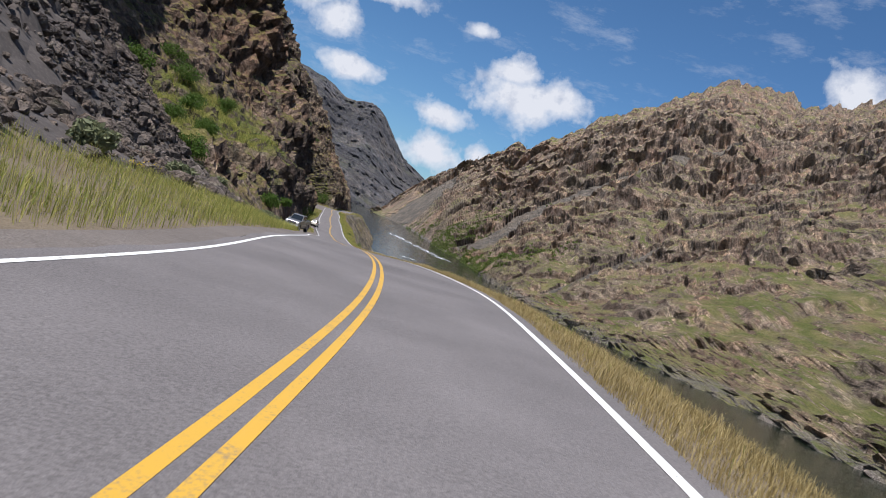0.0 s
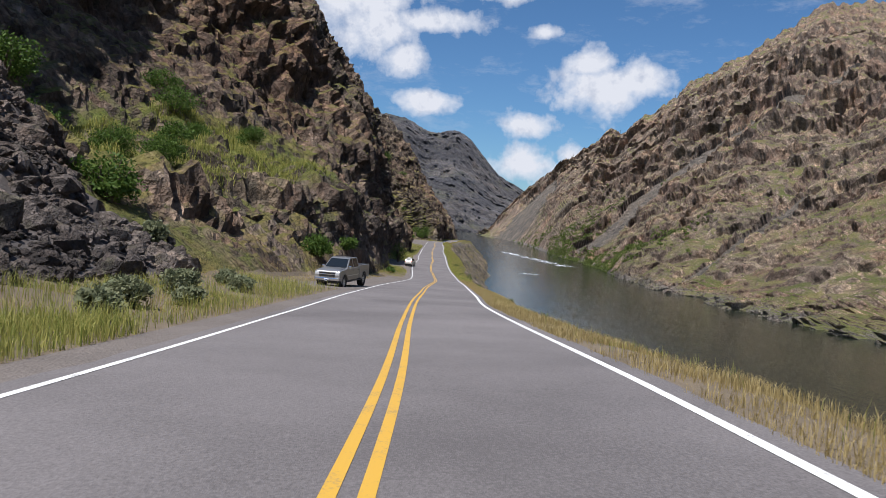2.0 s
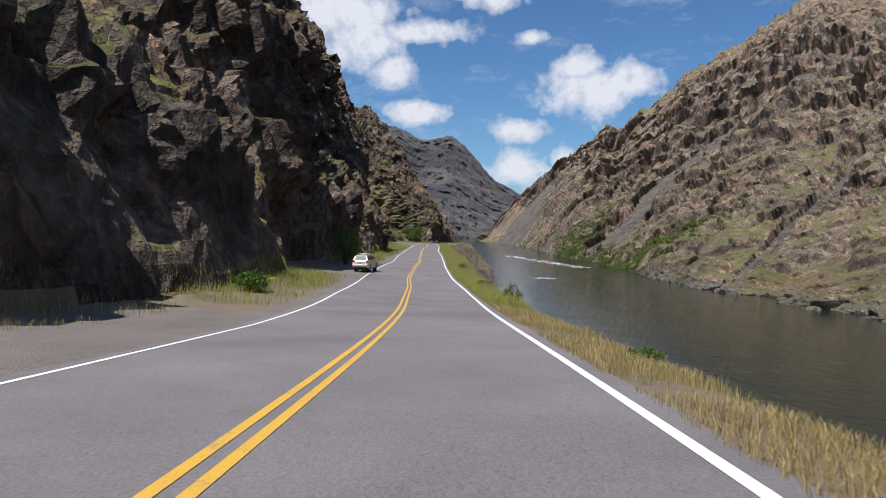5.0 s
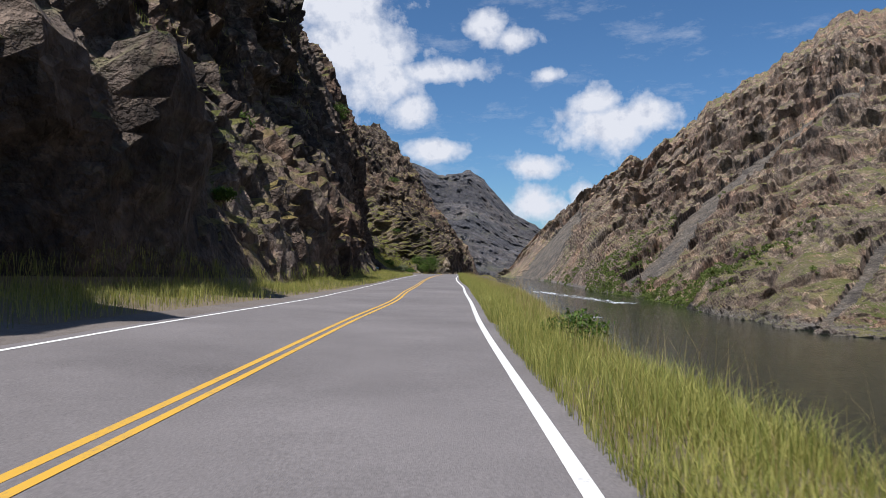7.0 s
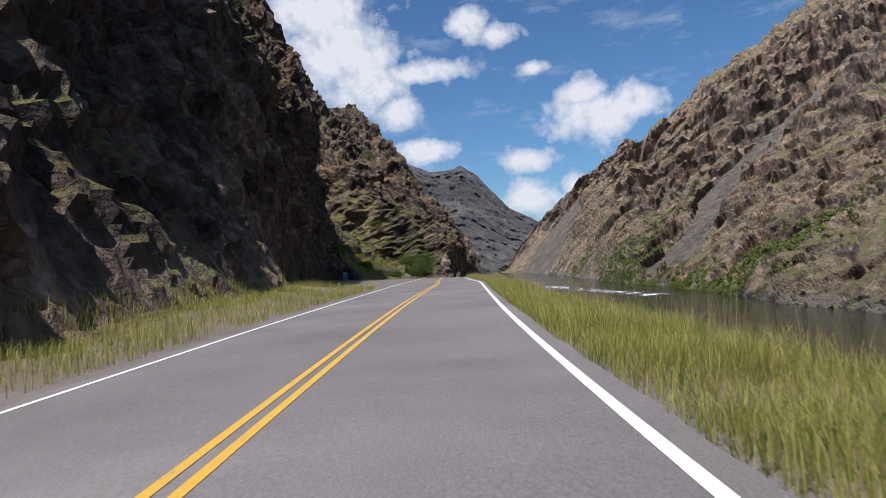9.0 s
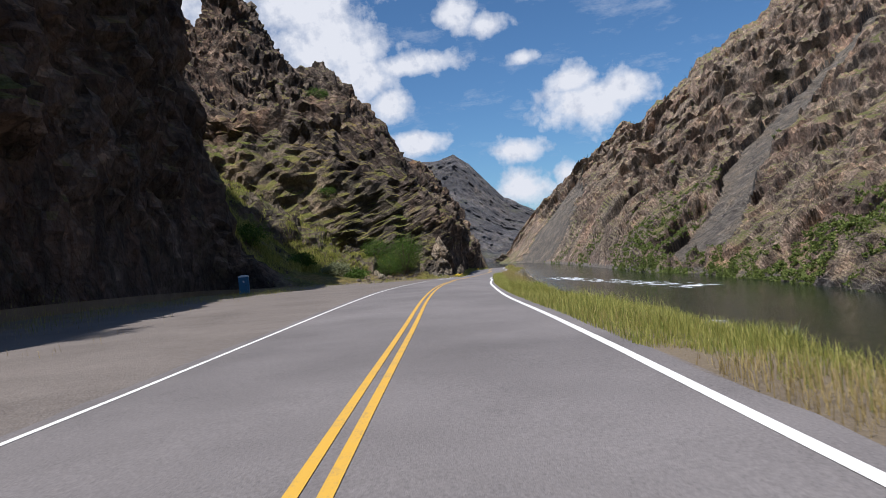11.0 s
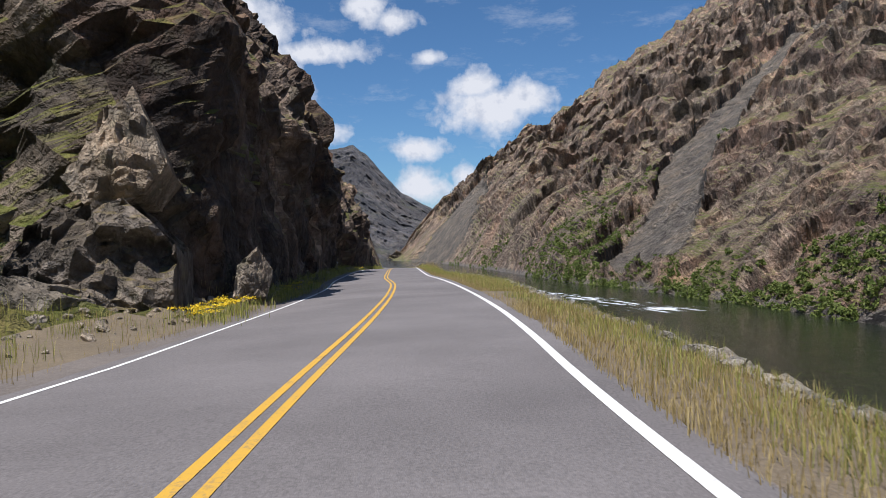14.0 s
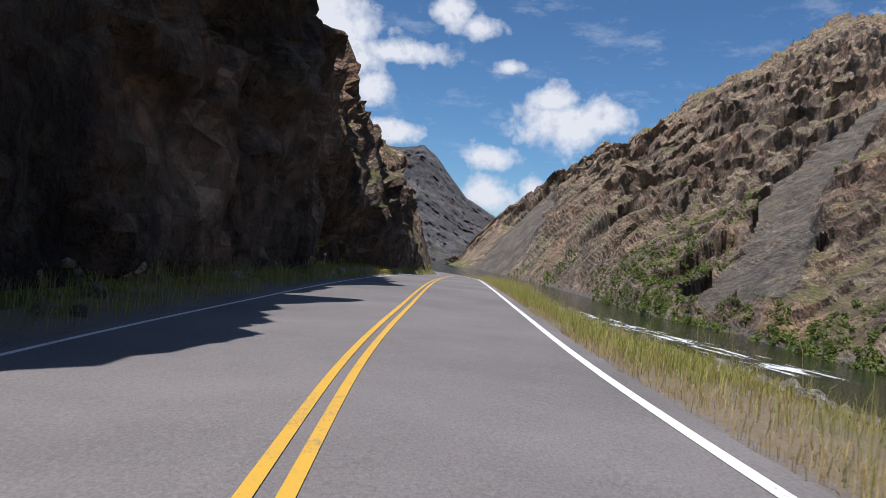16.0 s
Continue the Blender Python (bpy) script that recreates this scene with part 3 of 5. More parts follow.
section(465.1, (0.3, -0.08, 0), (0.8, -0.05, 0), (2.8, 0.5, 0.2), (2.8, 5.5, 0.4), (1.9, 10.5, 0.45), (8.5, 19.3, 0.7), (34.7, 32.5, 0.8), (54.7, 38.8, 1), (107.2, 82.1, 1), (159.6, 125.4, 1))
section(472, (0.3, -0.08, 0), (0.8, -0.05, 0), (2.5, 0.3, 0.2), (2.5, 5.5, 0.4), (1.7, 11, 0.45), (7.2, 20, 0.7), (25.5, 38.1, 0.75), (54.9, 33.4, 1), (107.2, 74.1, 1), (159.6, 114, 1))
section(495, (0.3, -0.08, 0), (0.8, -0.05, 0), (2.5, 0.3, 0.25), (2.2, 6.5, 0.5), (2.0, 11.5, 0.5), (9.3, 21.8, 0.75), (34.9, 31, 0.79), (59.6, 37.4, 1), (109.4, 76.8, 1), (159.6, 114, 1))
section(508, (0.3, -0.08, 0), (0.8, -0.05, 0), (2.5, 0.3, 0.25), (2.0, 7.5, 0.5), (3.2, 15.3, 0.55), (11.6, 27.3, 0.75), (37.3, 21.7, 0.82), (61.6, 42.8, 1), (110.6, 78.4, 1), (159.6, 114, 1))
section(519.8, (0.3, -0.08, 0), (0.8, -0.05, 0), (2.6, 0.3, 0.25), (2.4, 6.5, 0.5), (4.2, 12.6, 0.6), (13, 28.6, 0.75), (40.6, 28.1, 0.85), (63.8, 45.6, 1), (111.7, 79.8, 1), (159.6, 114, 1))
section(531.2, (0.3, -0.08, 0), (1, -0.05, 0), (5.7, 0.4, 0.2), (5.6, 5.1, 0.75), (7.4, 16.4, 0.75), (24.6, 28.5, 0.8), (44.4, 37.1, 1), (63.9, 43.3, 1), (111.7, 74.1, 1), (159.6, 104.9, 1))
section(558.6, (0.3, -0.08, 0), (0.7, -0.05, 0), (1.7, 0.3, 0.2), (2, 8.9, 0.75), (10.7, 18.7, 0.75), (23.5, 26.9, 0.8), (43.3, 34, 1), (65.7, 42.5, 1), (106, 73, 1), (148.2, 100.3, 1))
section(580, (0.3, -0.08, 0), (0.75, -0.05, 0.05), (1.7, 0.35, 0.2), (5.2, 15, 0.55), (20.9, 22.2, 0.7), (36.3, 46.1, 0.9), (59.4, 51.5, 1), (82.2, 61.6, 1), (113.3, 82.1, 1), (144.7, 100.9, 1))
section(600, (0.3, -0.08, 0), (0.8, -0.05, 0.1), (1.7, 0.4, 0.2), (7, 18.7, 0.6), (27.2, 30.6, 0.79), (53.7, 56.5, 0.99), (76.3, 68.7, 1), (98.7, 80.5, 1), (120.1, 90.8, 1), (141, 100.3, 1))
section(601.9, (0.3, -0.08, 0), (0.8, -0.05, 0.1), (1.7, 0.4, 0.2), (11.5, 17.5, 0.6), (27.4, 31.9, 0.8), (59.3, 50.2, 1), (77.8, 69.4, 1), (99.8, 88.4, 1), (120.8, 91.4, 1), (141.3, 101.8, 1))
section(620, (0.3, -0.08, 0), (0.99, 0.06, 0.1), (4, 5.7, 0.29), (17.8, 27.6, 0.63), (42.1, 53.6, 0.83), (64.1, 63.2, 0.94), (71.9, 87.8, 1), (99.2, 108.2, 1), (110.4, 105.7, 1), (128.9, 127.4, 1))
section(640, (0.3, -0.08, 0), (1.2, 0.17, 0.1), (6.5, 11.5, 0.39), (25.1, 36.6, 0.66), (50.2, 79.3, 0.86), (64.4, 85.5, 0.87), (93.4, 101.1, 1), (104.3, 121.2, 1), (114.1, 141.6, 1), (132.1, 112.8, 1))
section(661.2, (0.3, -0.08, 0), (1.4, 0.3, 0.1), (9.1, 17.7, 0.5), (31.6, 47.4, 0.7), (64.5, 100.2, 0.9), (71.3, 107.8, 0.8), (93.2, 100.2, 1), (112.9, 146.4, 1), (118.7, 140.8, 1), (130.3, 122.9, 1))
section(688.6, (0.3, -0.08, 0), (11.4, 1, 0.2), (29.6, 20.5, 0.6), (45.7, 45.2, 0.8), (70.7, 95.7, 1), (87.6, 91.7, 0.8), (103.6, 130.1, 1), (112.1, 146, 1), (132.2, 127.7, 1), (150.5, 114, 1))
section(720, (0.3, -0.09, 0), (11.4, 0.7, 0.14), (34.2, 15.2, 0.57), (55.4, 37.6, 0.86), (83.1, 78.1, 1), (102.3, 79, 1), (118.7, 100.3, 1), (127.1, 129.6, 1), (154.8, 123.7, 1), (179.3, 120.6, 1))
section(745, (0.3, -0.09, 0), (11.4, 0.46, 0.1), (37.9, 11, 0.55), (63.2, 31.2, 0.9), (93, 64, 1), (112.5, 71.4, 1), (128.8, 93.2, 1), (144.1, 115.3, 1), (172.8, 120.6, 1), (202.2, 125.8, 1))
section(798, (0.3, -0.1, 0), (11.4, -0.05, 0), (45.6, 2, 0.5), (79.8, 17.7, 1), (114, 34.2, 1), (136.8, 57, 1), (153.9, 74.1, 1), (171, 91.2, 1), (210.9, 114, 1), (250.8, 136.8, 1))


def left_cliffs():
    ys = np.concatenate([np.arange(-70, 20, 1.0), np.arange(20, 197, 0.27), np.arange(197, 209, 0.13), np.arange(209, 285, 0.3), np.arange(285, 351, 0.6)])
    sy = np.array([s[0] for s in SECTIONS], float) / S
    prof = np.stack([s[1] for s in SECTIONS])            # sections, 10, 3
    k = np.clip(np.searchsorted(sy, ys) - 1, 0, len(sy) - 2)
    t = np.clip((ys - sy[k]) / (sy[k + 1] - sy[k]), 0, 1)
    t = (t * t * (3 - 2 * t))[:, None, None]
    pr = prof[k] * (1 - t) + prof[k + 1] * t
    counts = (2, 7, 16, 30, 32, 28, 24, 24, 20)
    cols = []
    for j, n in enumerate(counts):
        for s in range(n):
            f = s / n
            cols.append(pr[:, j] * (1 - f) + pr[:, j + 1] * f)
    cols.append(pr[:, -1])
    Q = np.stack(cols, 1)
    yw = ys * S
    x, z, rx, ry = (a[:, None] for a in road_frame(yw))
    out, up, amp = Q[..., 0], Q[..., 1], Q[..., 2].ravel()
    off = edge_left(yw)[:, None] - .07 - out
    # keep distant ground from folding over on the inside of bends
    P = np.stack([x + rx * off, yw[:, None] + ry * off * np.exp(-out / 91), z + up + cross_fall(yw[:, None], off)], 2)
    n = normals_of(P)
    n = n * np.where(n[..., 2:3] + 0 * n < -0.3, -1, 1)
    flat = P.reshape(-1, 3) / S
    big = fbm(flat * 0.10, 3, seed=3) * 1.2
    rid = ridged(flat * np.array([.16, .16, .11]), 5, gain=.55, seed=5) * 1.0
    warp = np.stack([fbm(flat * .5, 3, gain=.6, seed=k) for k in (4, 14, 24)], 1)
    b3 = blocks(flat * np.array([.24, .24, .15]) + warp * .4, seed=22) * 1.5
    bl = blocks(flat * np.array([.6, .6, .4]) + warp * .5, seed=21) * 1.0
    bs = blocks(flat * np.array([1.5, 1.5, 1.1]) + warp * .8 + 3.3, seed=31) * 0.5 + fbm(flat * 2.2, 2, seed=33) * .15
    shelf = ledges(flat * np.array([.11, .11, .15]) + 3.1, 36) * 2.0 + ledges(flat * np.array([.3, .3, .4]), 38) * .9
    amp = np.minimum(amp, 1.0)
    d = amp * (big * .4 + rid * .6 + b3 * .7 + bl + shelf * .55) + amp * bs
    d = d * np.repeat(1 - .45 * np.exp(-((ys - 190) / 8) ** 2), P.shape[1])
    side = np.sign(n[..., 0].mean()) or 1
    P = P + (n * side) * (d * (1 + (S - 1) * np.clip(amp / .5, 0, 1))).reshape(P.shape[:2])[..., None]
    # back to plan units
    v = np.linspace(0, 300, 3000)
    far_on = np.clip((ys - 70) / 8, 0, 1)[:, None]
    Q[..., 0] = np.interp(out, grow(v, 4, 12), v) * (1 - far_on) + np.interp(out, grow(v, 1.2, 4), v) * far_on
    Q[..., 1] = np.interp(up, grow(v, 2, 9), v)
    return P, Q, ys


CLIFF, CLIFF_Q, CLIFF_YS = left_cliffs()
cq = CLIFF_Q[:-1, :-1]
cy = np.broadcast_to(CLIFF_YS[:-1, None], cq.shape[:2])
talus = (cy < np.minimum(32.5 + .7 * cq[..., 1], 38) + .8 * np.sin(cq[..., 1] * 1.3)) & (cq[..., 1] > .5) & (cq[..., 1] < 19 + 4 * np.sin(cy * .4))
col = np.broadcast_to(np.arange(cq.shape[1])[None], cq.shape[:2])
bench = (((cy > 38) & (cy < 72) & (col > 27) & (col < 61)) | ((cy > 180) & (cy < 203) & (col > 22) & (col < 112)))
fm = np.where((cq[..., 2] > .115) | (cq[..., 1] > .5), np.where(bench, 4, 0), np.where(cq[..., 0] < .9, 1, 2))
turnout = ((cy > 36) & (cy < 62) & (cq[..., 0] < 4.5)) | ((cy > 78) & (cy < 87) & (cq[..., 0] < 4.2)) | ((cy > 138) & (cy < 186) & (cq[..., 0] < 6.5))
fm = np.where(turnout & (fm > 0), 1, fm)
fm = np.where(talus, 3, fm)
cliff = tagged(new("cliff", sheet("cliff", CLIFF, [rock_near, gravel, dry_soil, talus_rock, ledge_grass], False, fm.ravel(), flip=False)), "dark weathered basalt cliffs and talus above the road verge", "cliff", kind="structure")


# ---------------------------------------------------------------- river bank on the right
def verge_width(y):
    return 2.3 + 1.6 * np.exp(-((y - 108) / 16) ** 2) + 1.3 * np.exp(-((y - 211) / 9) ** 2) + .6 * np.exp(-((y - 150) / 12) ** 2) + .2 * np.sin(y * .33)


def right_bank():
    ys = S * np.concatenate([np.arange(-48, 0, 1.0), np.arange(0, 260, 0.4), np.arange(260, 471, 1.5)])
    x, z, rx, ry = (a[:, None] for a in road_frame(ys))
    w = verge_width(ys / S)[:, None]
    er = edge_right(ys)[:, None] + .1
    u = np.linspace(0, 1, 15)[None] * w
    v = np.linspace(0, 1, 44)[None, 1:]
    drop = (WATER - 1.2) - (z - .45)
    off = np.concatenate([u, w + v * (0.95 * -drop)], 1)
    up = np.concatenate([-.08 - .37 * (u / w) ** 2, -.45 + drop * v ** 0.9], 1)
    P = np.stack([x + rx * (er + off), ys[:, None] + ry * (er + off), z + up + cross_fall(ys[:, None], er + off) * (up > -1)], 2)
    flat = P.reshape(-1, 3)
    a = np.clip((off - w) / 2.5, 0, 1).ravel()
    d = a * (blocks(flat * .8, seed=51) * .8 + fbm(flat * .15, 3, seed=8) * 1.6) + fbm(flat * .6, 3) * .08 * np.clip(off / 1.0, 0, 1).ravel()
    flat = flat + np.stack([d * .6, d * 0, d * .8], 1)
    return flat.reshape(P.shape), off / w


BANK, BANK_F = right_bank()
bf = BANK_F[:-1, :-1]
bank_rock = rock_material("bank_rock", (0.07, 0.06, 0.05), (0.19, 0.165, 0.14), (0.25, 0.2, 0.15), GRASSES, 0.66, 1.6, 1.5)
bank = tagged(new("river_bank", sheet("river_bank", BANK, [dry_soil, gravel, bank_rock], False, np.where(bf < .13, 1, np.where(bf < 1.05, 0, 2)).ravel(), flip=True)), "dry grassy verge falling to a rocky river bank", "river bank", kind="structure")


# ---------------------------------------------------------------- far side of the canyon
HUB = np.array([-15.0, 100.0])
BANK_A = np.array([-9, -4, -2, 0, 1, 2.2, 3.7, 8.7, 13.9, 20, 35, 55, 75, 97, 120, 150], float)
BANK_R = np.array([900, 690, 560, 430, 375, 322, 276, 202, 143, 115, 83, 70, 70, 75, 95, 150], float)
RIDGE_A = np.array([-9, -6, -4.4, -3.2, -2, 0, 1.5, 5, 6, 8, 11.5, 15, 18, 20, 22, 24, 26.5, 28.5, 40, 60, 90, 150], float)
RIDGE_E = np.array([-1.7, -1.1, .0, 1.7, 3.2, 5.0, 6.2, 8.9, 8.7, 10.4, 13.0, 15.0, 16.7, 18.0, 17.8, 17.7, 17.0, 17.8, 21, 23, 21, 20], float)
RIDGE_R = np.array([960, 880, 900, 920, 950, 950, 950, 1050, 1060, 1150, 1300, 1350, 1400, 1400, 1400, 1400, 1400, 1400, 900, 700, 600, 600], float)


def right_hill():
    az = np.concatenate([np.arange(-9, -3, .5), np.arange(-3, 48, .16), np.arange(48, 151, 1.2)])
    rb, rr = np.interp(az, BANK_A, BANK_R), np.interp(az, RIDGE_A, RIDGE_R)
    el = np.interp(az, RIDGE_A, RIDGE_E)
    t = np.linspace(0, 1, 500)[None] ** 1.3
    r = rb[:, None] * (rr / rb)[:, None] ** t
    # share of the ridge's elevation reached at each distance
    s = np.log(r / rb[:, None]) / np.log(rr / rb)[:, None]
    share = np.interp(s.ravel(), [0, .05, .13, .28, .45, .7, 1.0], [0, .085, .21, .43, .62, .83, 1.0]).reshape(s.shape)
    zb = -13.9
    el0 = np.degrees(np.arctan2(zb + 3, rb))[:, None]
    e = el0 + (el[:, None] - el0) * share
    line = np.stack([az, 0 * az, 0 * az], 1)
    jag = (ridged(line * .55, 3, seed=81) - .5) * .9 + fbm(line * 2.6, 3, seed=82) * .35
    e = e + (jag * np.clip((az + 3) / 4, 0, 1))[:, None] * np.clip((share - .86) / .14, 0, 1)
    z = -3 + r * np.tan(np.radians(e))
    a = np.radians(az)[:, None]
    P = np.stack([HUB[0] + r * np.sin(a), HUB[1] + r * np.cos(a), z], 2)
    n = np.stack([-np.sin(a) * .75 + 0 * r, -np.cos(a) * .75 + 0 * r, .66 + 0 * r], 2)
    flat = P.reshape(-1, 3)
    scale = .8 * np.clip((r - rb[:, None]) / 25, 0, 1).ravel() * np.clip(r.ravel() / 300, .45, 2.2)
    gully = ridged(flat * np.array([.018, .018, .006]), 4, seed=61)
    wob = fbm(flat * .03, 3, seed=68)[:, None]
    far_off = np.clip(1.6 - r.ravel() / 700, .3, 1)
    crag = np.clip(fbm(flat * np.array([.02, .02, .02]) + 5.5, 3, seed=69) * 2.2 + .45, .12, 1.2)
    d = gully * 13 + ridged(flat * np.array([.05, .05, .04]) + wob * .5, 5, gain=.55, seed=62) * 6
    d = d + crag * (blocks(flat * np.array([.05, .05, .04]) + wob, seed=67, sharp=26.0) * 6 + blocks(flat * np.array([.14, .14, .11]) + wob, seed=63, sharp=26.0) * 3.2 * far_off
                    + blocks(flat * .36, seed=64, sharp=30.0) * 1.2 * np.clip(1.5 - r.ravel() / 350, 0, 1))
    d = d + ledges(flat * np.array([.035, .035, .06]) + wob * .4, 76) * 8 + ledges(flat * np.array([.1, .1, .15]) + wob * .4, 77) * 3.2 * far_off
    d = d * scale * np.maximum(np.clip((az[:, None] + 1.5) / 7, .06, 1), np.clip((np.arange(500)[None] - 290) / 90, 0, .8)).ravel()
    near = np.broadcast_to(np.clip((az[:, None] - 2) / 5, .05, 1), r.shape).ravel() * (1 - np.clip((r - rb[:, None]) / 25, 0, 1)).ravel() * np.clip((r - rb[:, None]) / 2, 0, 1).ravel()
    d = d + near * (blocks(flat * .3, seed=65) * 2.2 + blocks(flat * .9, seed=66) * .6)
    d = d * np.clip((1 - s.ravel()) * 6, .45, 1)
    # loose stone: long chutes down the slope and the fan at the bend
    def chute(a, j, width):
        line = np.interp(np.arange(500), j, a)[None]
        return abs(az[:, None] - line + .5 * fbm(flat * .06, 2, seed=75).reshape(r.shape)) < np.interp(np.arange(500), j, width)[None]
    col = np.broadcast_to(np.arange(500)[None], r.shape)
    loose = chute([5.6, 7.4, 11.2, 15.1, 18.3, 20.7, 24], [60, 93, 213, 278, 314, 339, 380], [.6, .9, 1.2, 1.1, .9, .8, .5]) & (col > 50) & (col < 385)
    loose = loose | (chute([-3.6, -1.2, .3, 1.6], [0, 250, 330, 420], [1.3, 1.3, 1.0, .3]) & (col < 400))
    loose = loose | (chute([23, 25.5, 28.5], [40, 150, 260], [.7, .6, .3]) & (col > 30) & (col < 260))
    d = np.where(loose.ravel(), d * .2 - .8, d)
    return (flat + n.reshape(-1, 3) * d[:, None]).reshape(P.shape) * S + np.array([0, 0, SINK]), loose


HILL, LOOSE = right_hill()
hill = tagged(new("hillside", sheet("hillside", HILL, [rock_right, scree_mat], False, LOOSE[:-1, :-1].astype(int).ravel(), flip=True)), "steep brown rocky canyon side with dry grass ledges", "hillside", kind="structure")


def far_mountain():
    A = np.array([-60, -30, -20, -16, -14, -12.5, -10.5, -9.3, -7.9, -6.8, -5.5, -4.3, -3, -2, -1, 1, 4], float)
    E = np.array([12, 11, 10, 9.1, 9.2, 9.0, 8.0, 8.1, 8.4, 7.6, 6.0, 4.6, 3.9, 3.3, 2.8, 2, 1], float)
    az = np.concatenate([np.arange(-60, -20, .4), np.arange(-20, 4, .07)])
    el = np.interp(az, A, E)
    t = np.linspace(0, 1, 150)[None]
    r0 = np.interp(az, [-60, -12, -4, 4], [700, 900, 1100, 1300])[:, None]
    r = r0 * (2600 / r0) ** t
    share = np.interp(t.ravel(), [0, .25, .5, .62, .8, 1], [-.3, .25, .55, .8, .93, 1.0])[None]
    z = -3 + r * np.tan(np.radians(el[:, None] * share))
    a = np.radians(az)[:, None]
    P = np.stack([HUB[0] + r * np.sin(a), HUB[1] + r * np.cos(a), z], 2)
    flat = P.reshape(-1, 3)
    # buttresses and flutes, and level cliff bands one over the other
    d = ridged(flat * np.array([.004, .004, .0012]), 4, seed=71) * 90 + ridged(flat * np.array([.016, .016, .003]), 4, seed=72) * 34
    lay = flat[:, 2] / 26 + fbm(flat * .004, 3, seed=73) * 1.6
    d = d + (np.abs(lay - np.floor(lay) - .5) * 2) ** 2 * 9 + blocks(flat * np.array([.05, .05, .03]), seed=74, sharp=24.0) * 10
    d = d * np.clip((1 - t) * 4, .10, 1).repeat(len(az), 0).ravel()
    flat = flat + np.stack([d * 0, -d, d * .15], 1)
    return flat.reshape(P.shape) * S + np.array([0, 0, SINK])


far = tagged(new("far_mountain", sheet("far_mountain", far_mountain(), [rock_far], False, flip=True)), "distant grey layered basalt mountain at the canyon bend", "mountain", kind="structure")

# ---------------------------------------------------------------- water and ground
water_p = np.zeros((140, 60, 3))
wy = np.linspace(-300, 1100, 140)
for j in range(60):
    water_p[:, j] = np.stack([np.interp(wy, [-300, 0, 300, 600, 1100], [-80, -20, -60, -160, -300]) + j * 5.0, wy, wy * 0], 1) * S
water_p[..., 2] = WATER
water = tagged(new("river", sheet("river", water_p, [water_mat], True, flip=True)), "dark green river with a smooth rippled surface", "river", kind="structure")
gp = np.array([[[-9500, -9500, -44], [9500, -9500, -44]], [[-9500, 9500, -44], [9500, 9500, -44]]], float)
ground = tagged(new("ground", sheet("ground", gp, [dry_soil], True, flip=True)), "bare ground of the canyon", "ground", kind="structure")


# ---------------------------------------------------------------- plants and stones
def leaf_mat(name, a, c, rough=0.6, trans=0.25):
    m, N, b = material(name)
    r = N.add("ShaderNodeNewGeometry").outputs["Random Per Island"]
    N.put(b.inputs["Base Color"], N.ramp(r, (0.0, a), (1.0, c)))
    b.inputs["Roughness"].default_value = rough
    b.inputs["Specular IOR Level"].default_value = 0.2
    tr = N.add("ShaderNodeBsdfTranslucent")
    N.put(tr.inputs[0], N.ramp(r, (0.0, tuple(x * 1.2 for x in a)), (1.0, tuple(x * 1.2 for x in c))))
    mx = N.add("ShaderNodeMixShader", Fac=trans)
    N.put(mx.inputs[1], b.outputs[0])
    N.put(mx.inputs[2], tr.outputs[0])
    out = [n for n in N.tree.nodes if n.bl_idname == "ShaderNodeOutputMaterial"][0]
    N.put(out.inputs[0], mx.outputs[0])
    return m


lush = leaf_mat("lush_grass", (0.13, 0.17, 0.03), (0.46, 0.42, 0.13), trans=.4)
straw = leaf_mat("straw_grass", (0.25, 0.185, 0.07), (0.44, 0.35, 0.165), trans=.3)
leaves = leaf_mat("shrub_leaves", (0.035, 0.075, 0.012), (0.11, 0.17, 0.03))
sage = leaf_mat("sage_leaves", (0.12, 0.14, 0.075), (0.24, 0.25, 0.14))
petals = leaf_mat("yellow_petals", (0.75, 0.50, 0.02), (0.85, 0.65, 0.05))
far_leaves = leaf_mat("far_shrub_leaves", (0.065, 0.10, 0.022), (0.19, 0.22, 0.06))
bark = plain("bark", (0.10, 0.075, 0.055), 0.9, 0, 0.3)
needles = leaf_mat("needles", (0.02, 0.035, 0.015), (0.05, 0.07, 0.03))
stone_mat = rock_material("loose_stone", (0.055, 0.047, 0.044), (0.165, 0.142, 0.130), (0.21, 0.16, 0.13), GRASSES, 0.97, 2.0, 1.5)
rip_stone = rock_material("riprap_stone", (0.15, 0.14, 0.13), (0.33, 0.31, 0.28), (0.35, 0.31, 0.26), GRASSES, 0.97, 2.0, 1.5)
pale_stone = rock_material("pale_stone", (0.13, 0.115, 0.095), (0.27, 0.235, 0.195), (0.29, 0.22, 0.16), GRASSES, 0.97, 2.0, 1.5)


def on_grid(G, n, rows, cols, rng, weight=None):
    """n random places on a grid sheet, within the given rows and columns."""
    i = rng.uniform(rows[0], rows[1] - 1.001, n)
    j = rng.uniform(cols[0], cols[1] - 1.001, n)
    a, b = i.astype(int), j.astype(int)
    u, v = (i - a)[:, None], (j - b)[:, None]
    p = G[a, b] * (1 - u) * (1 - v) + G[a + 1, b] * u * (1 - v) + G[a, b + 1] * (1 - u) * v + G[a + 1, b + 1] * u * v
    return p, i, j


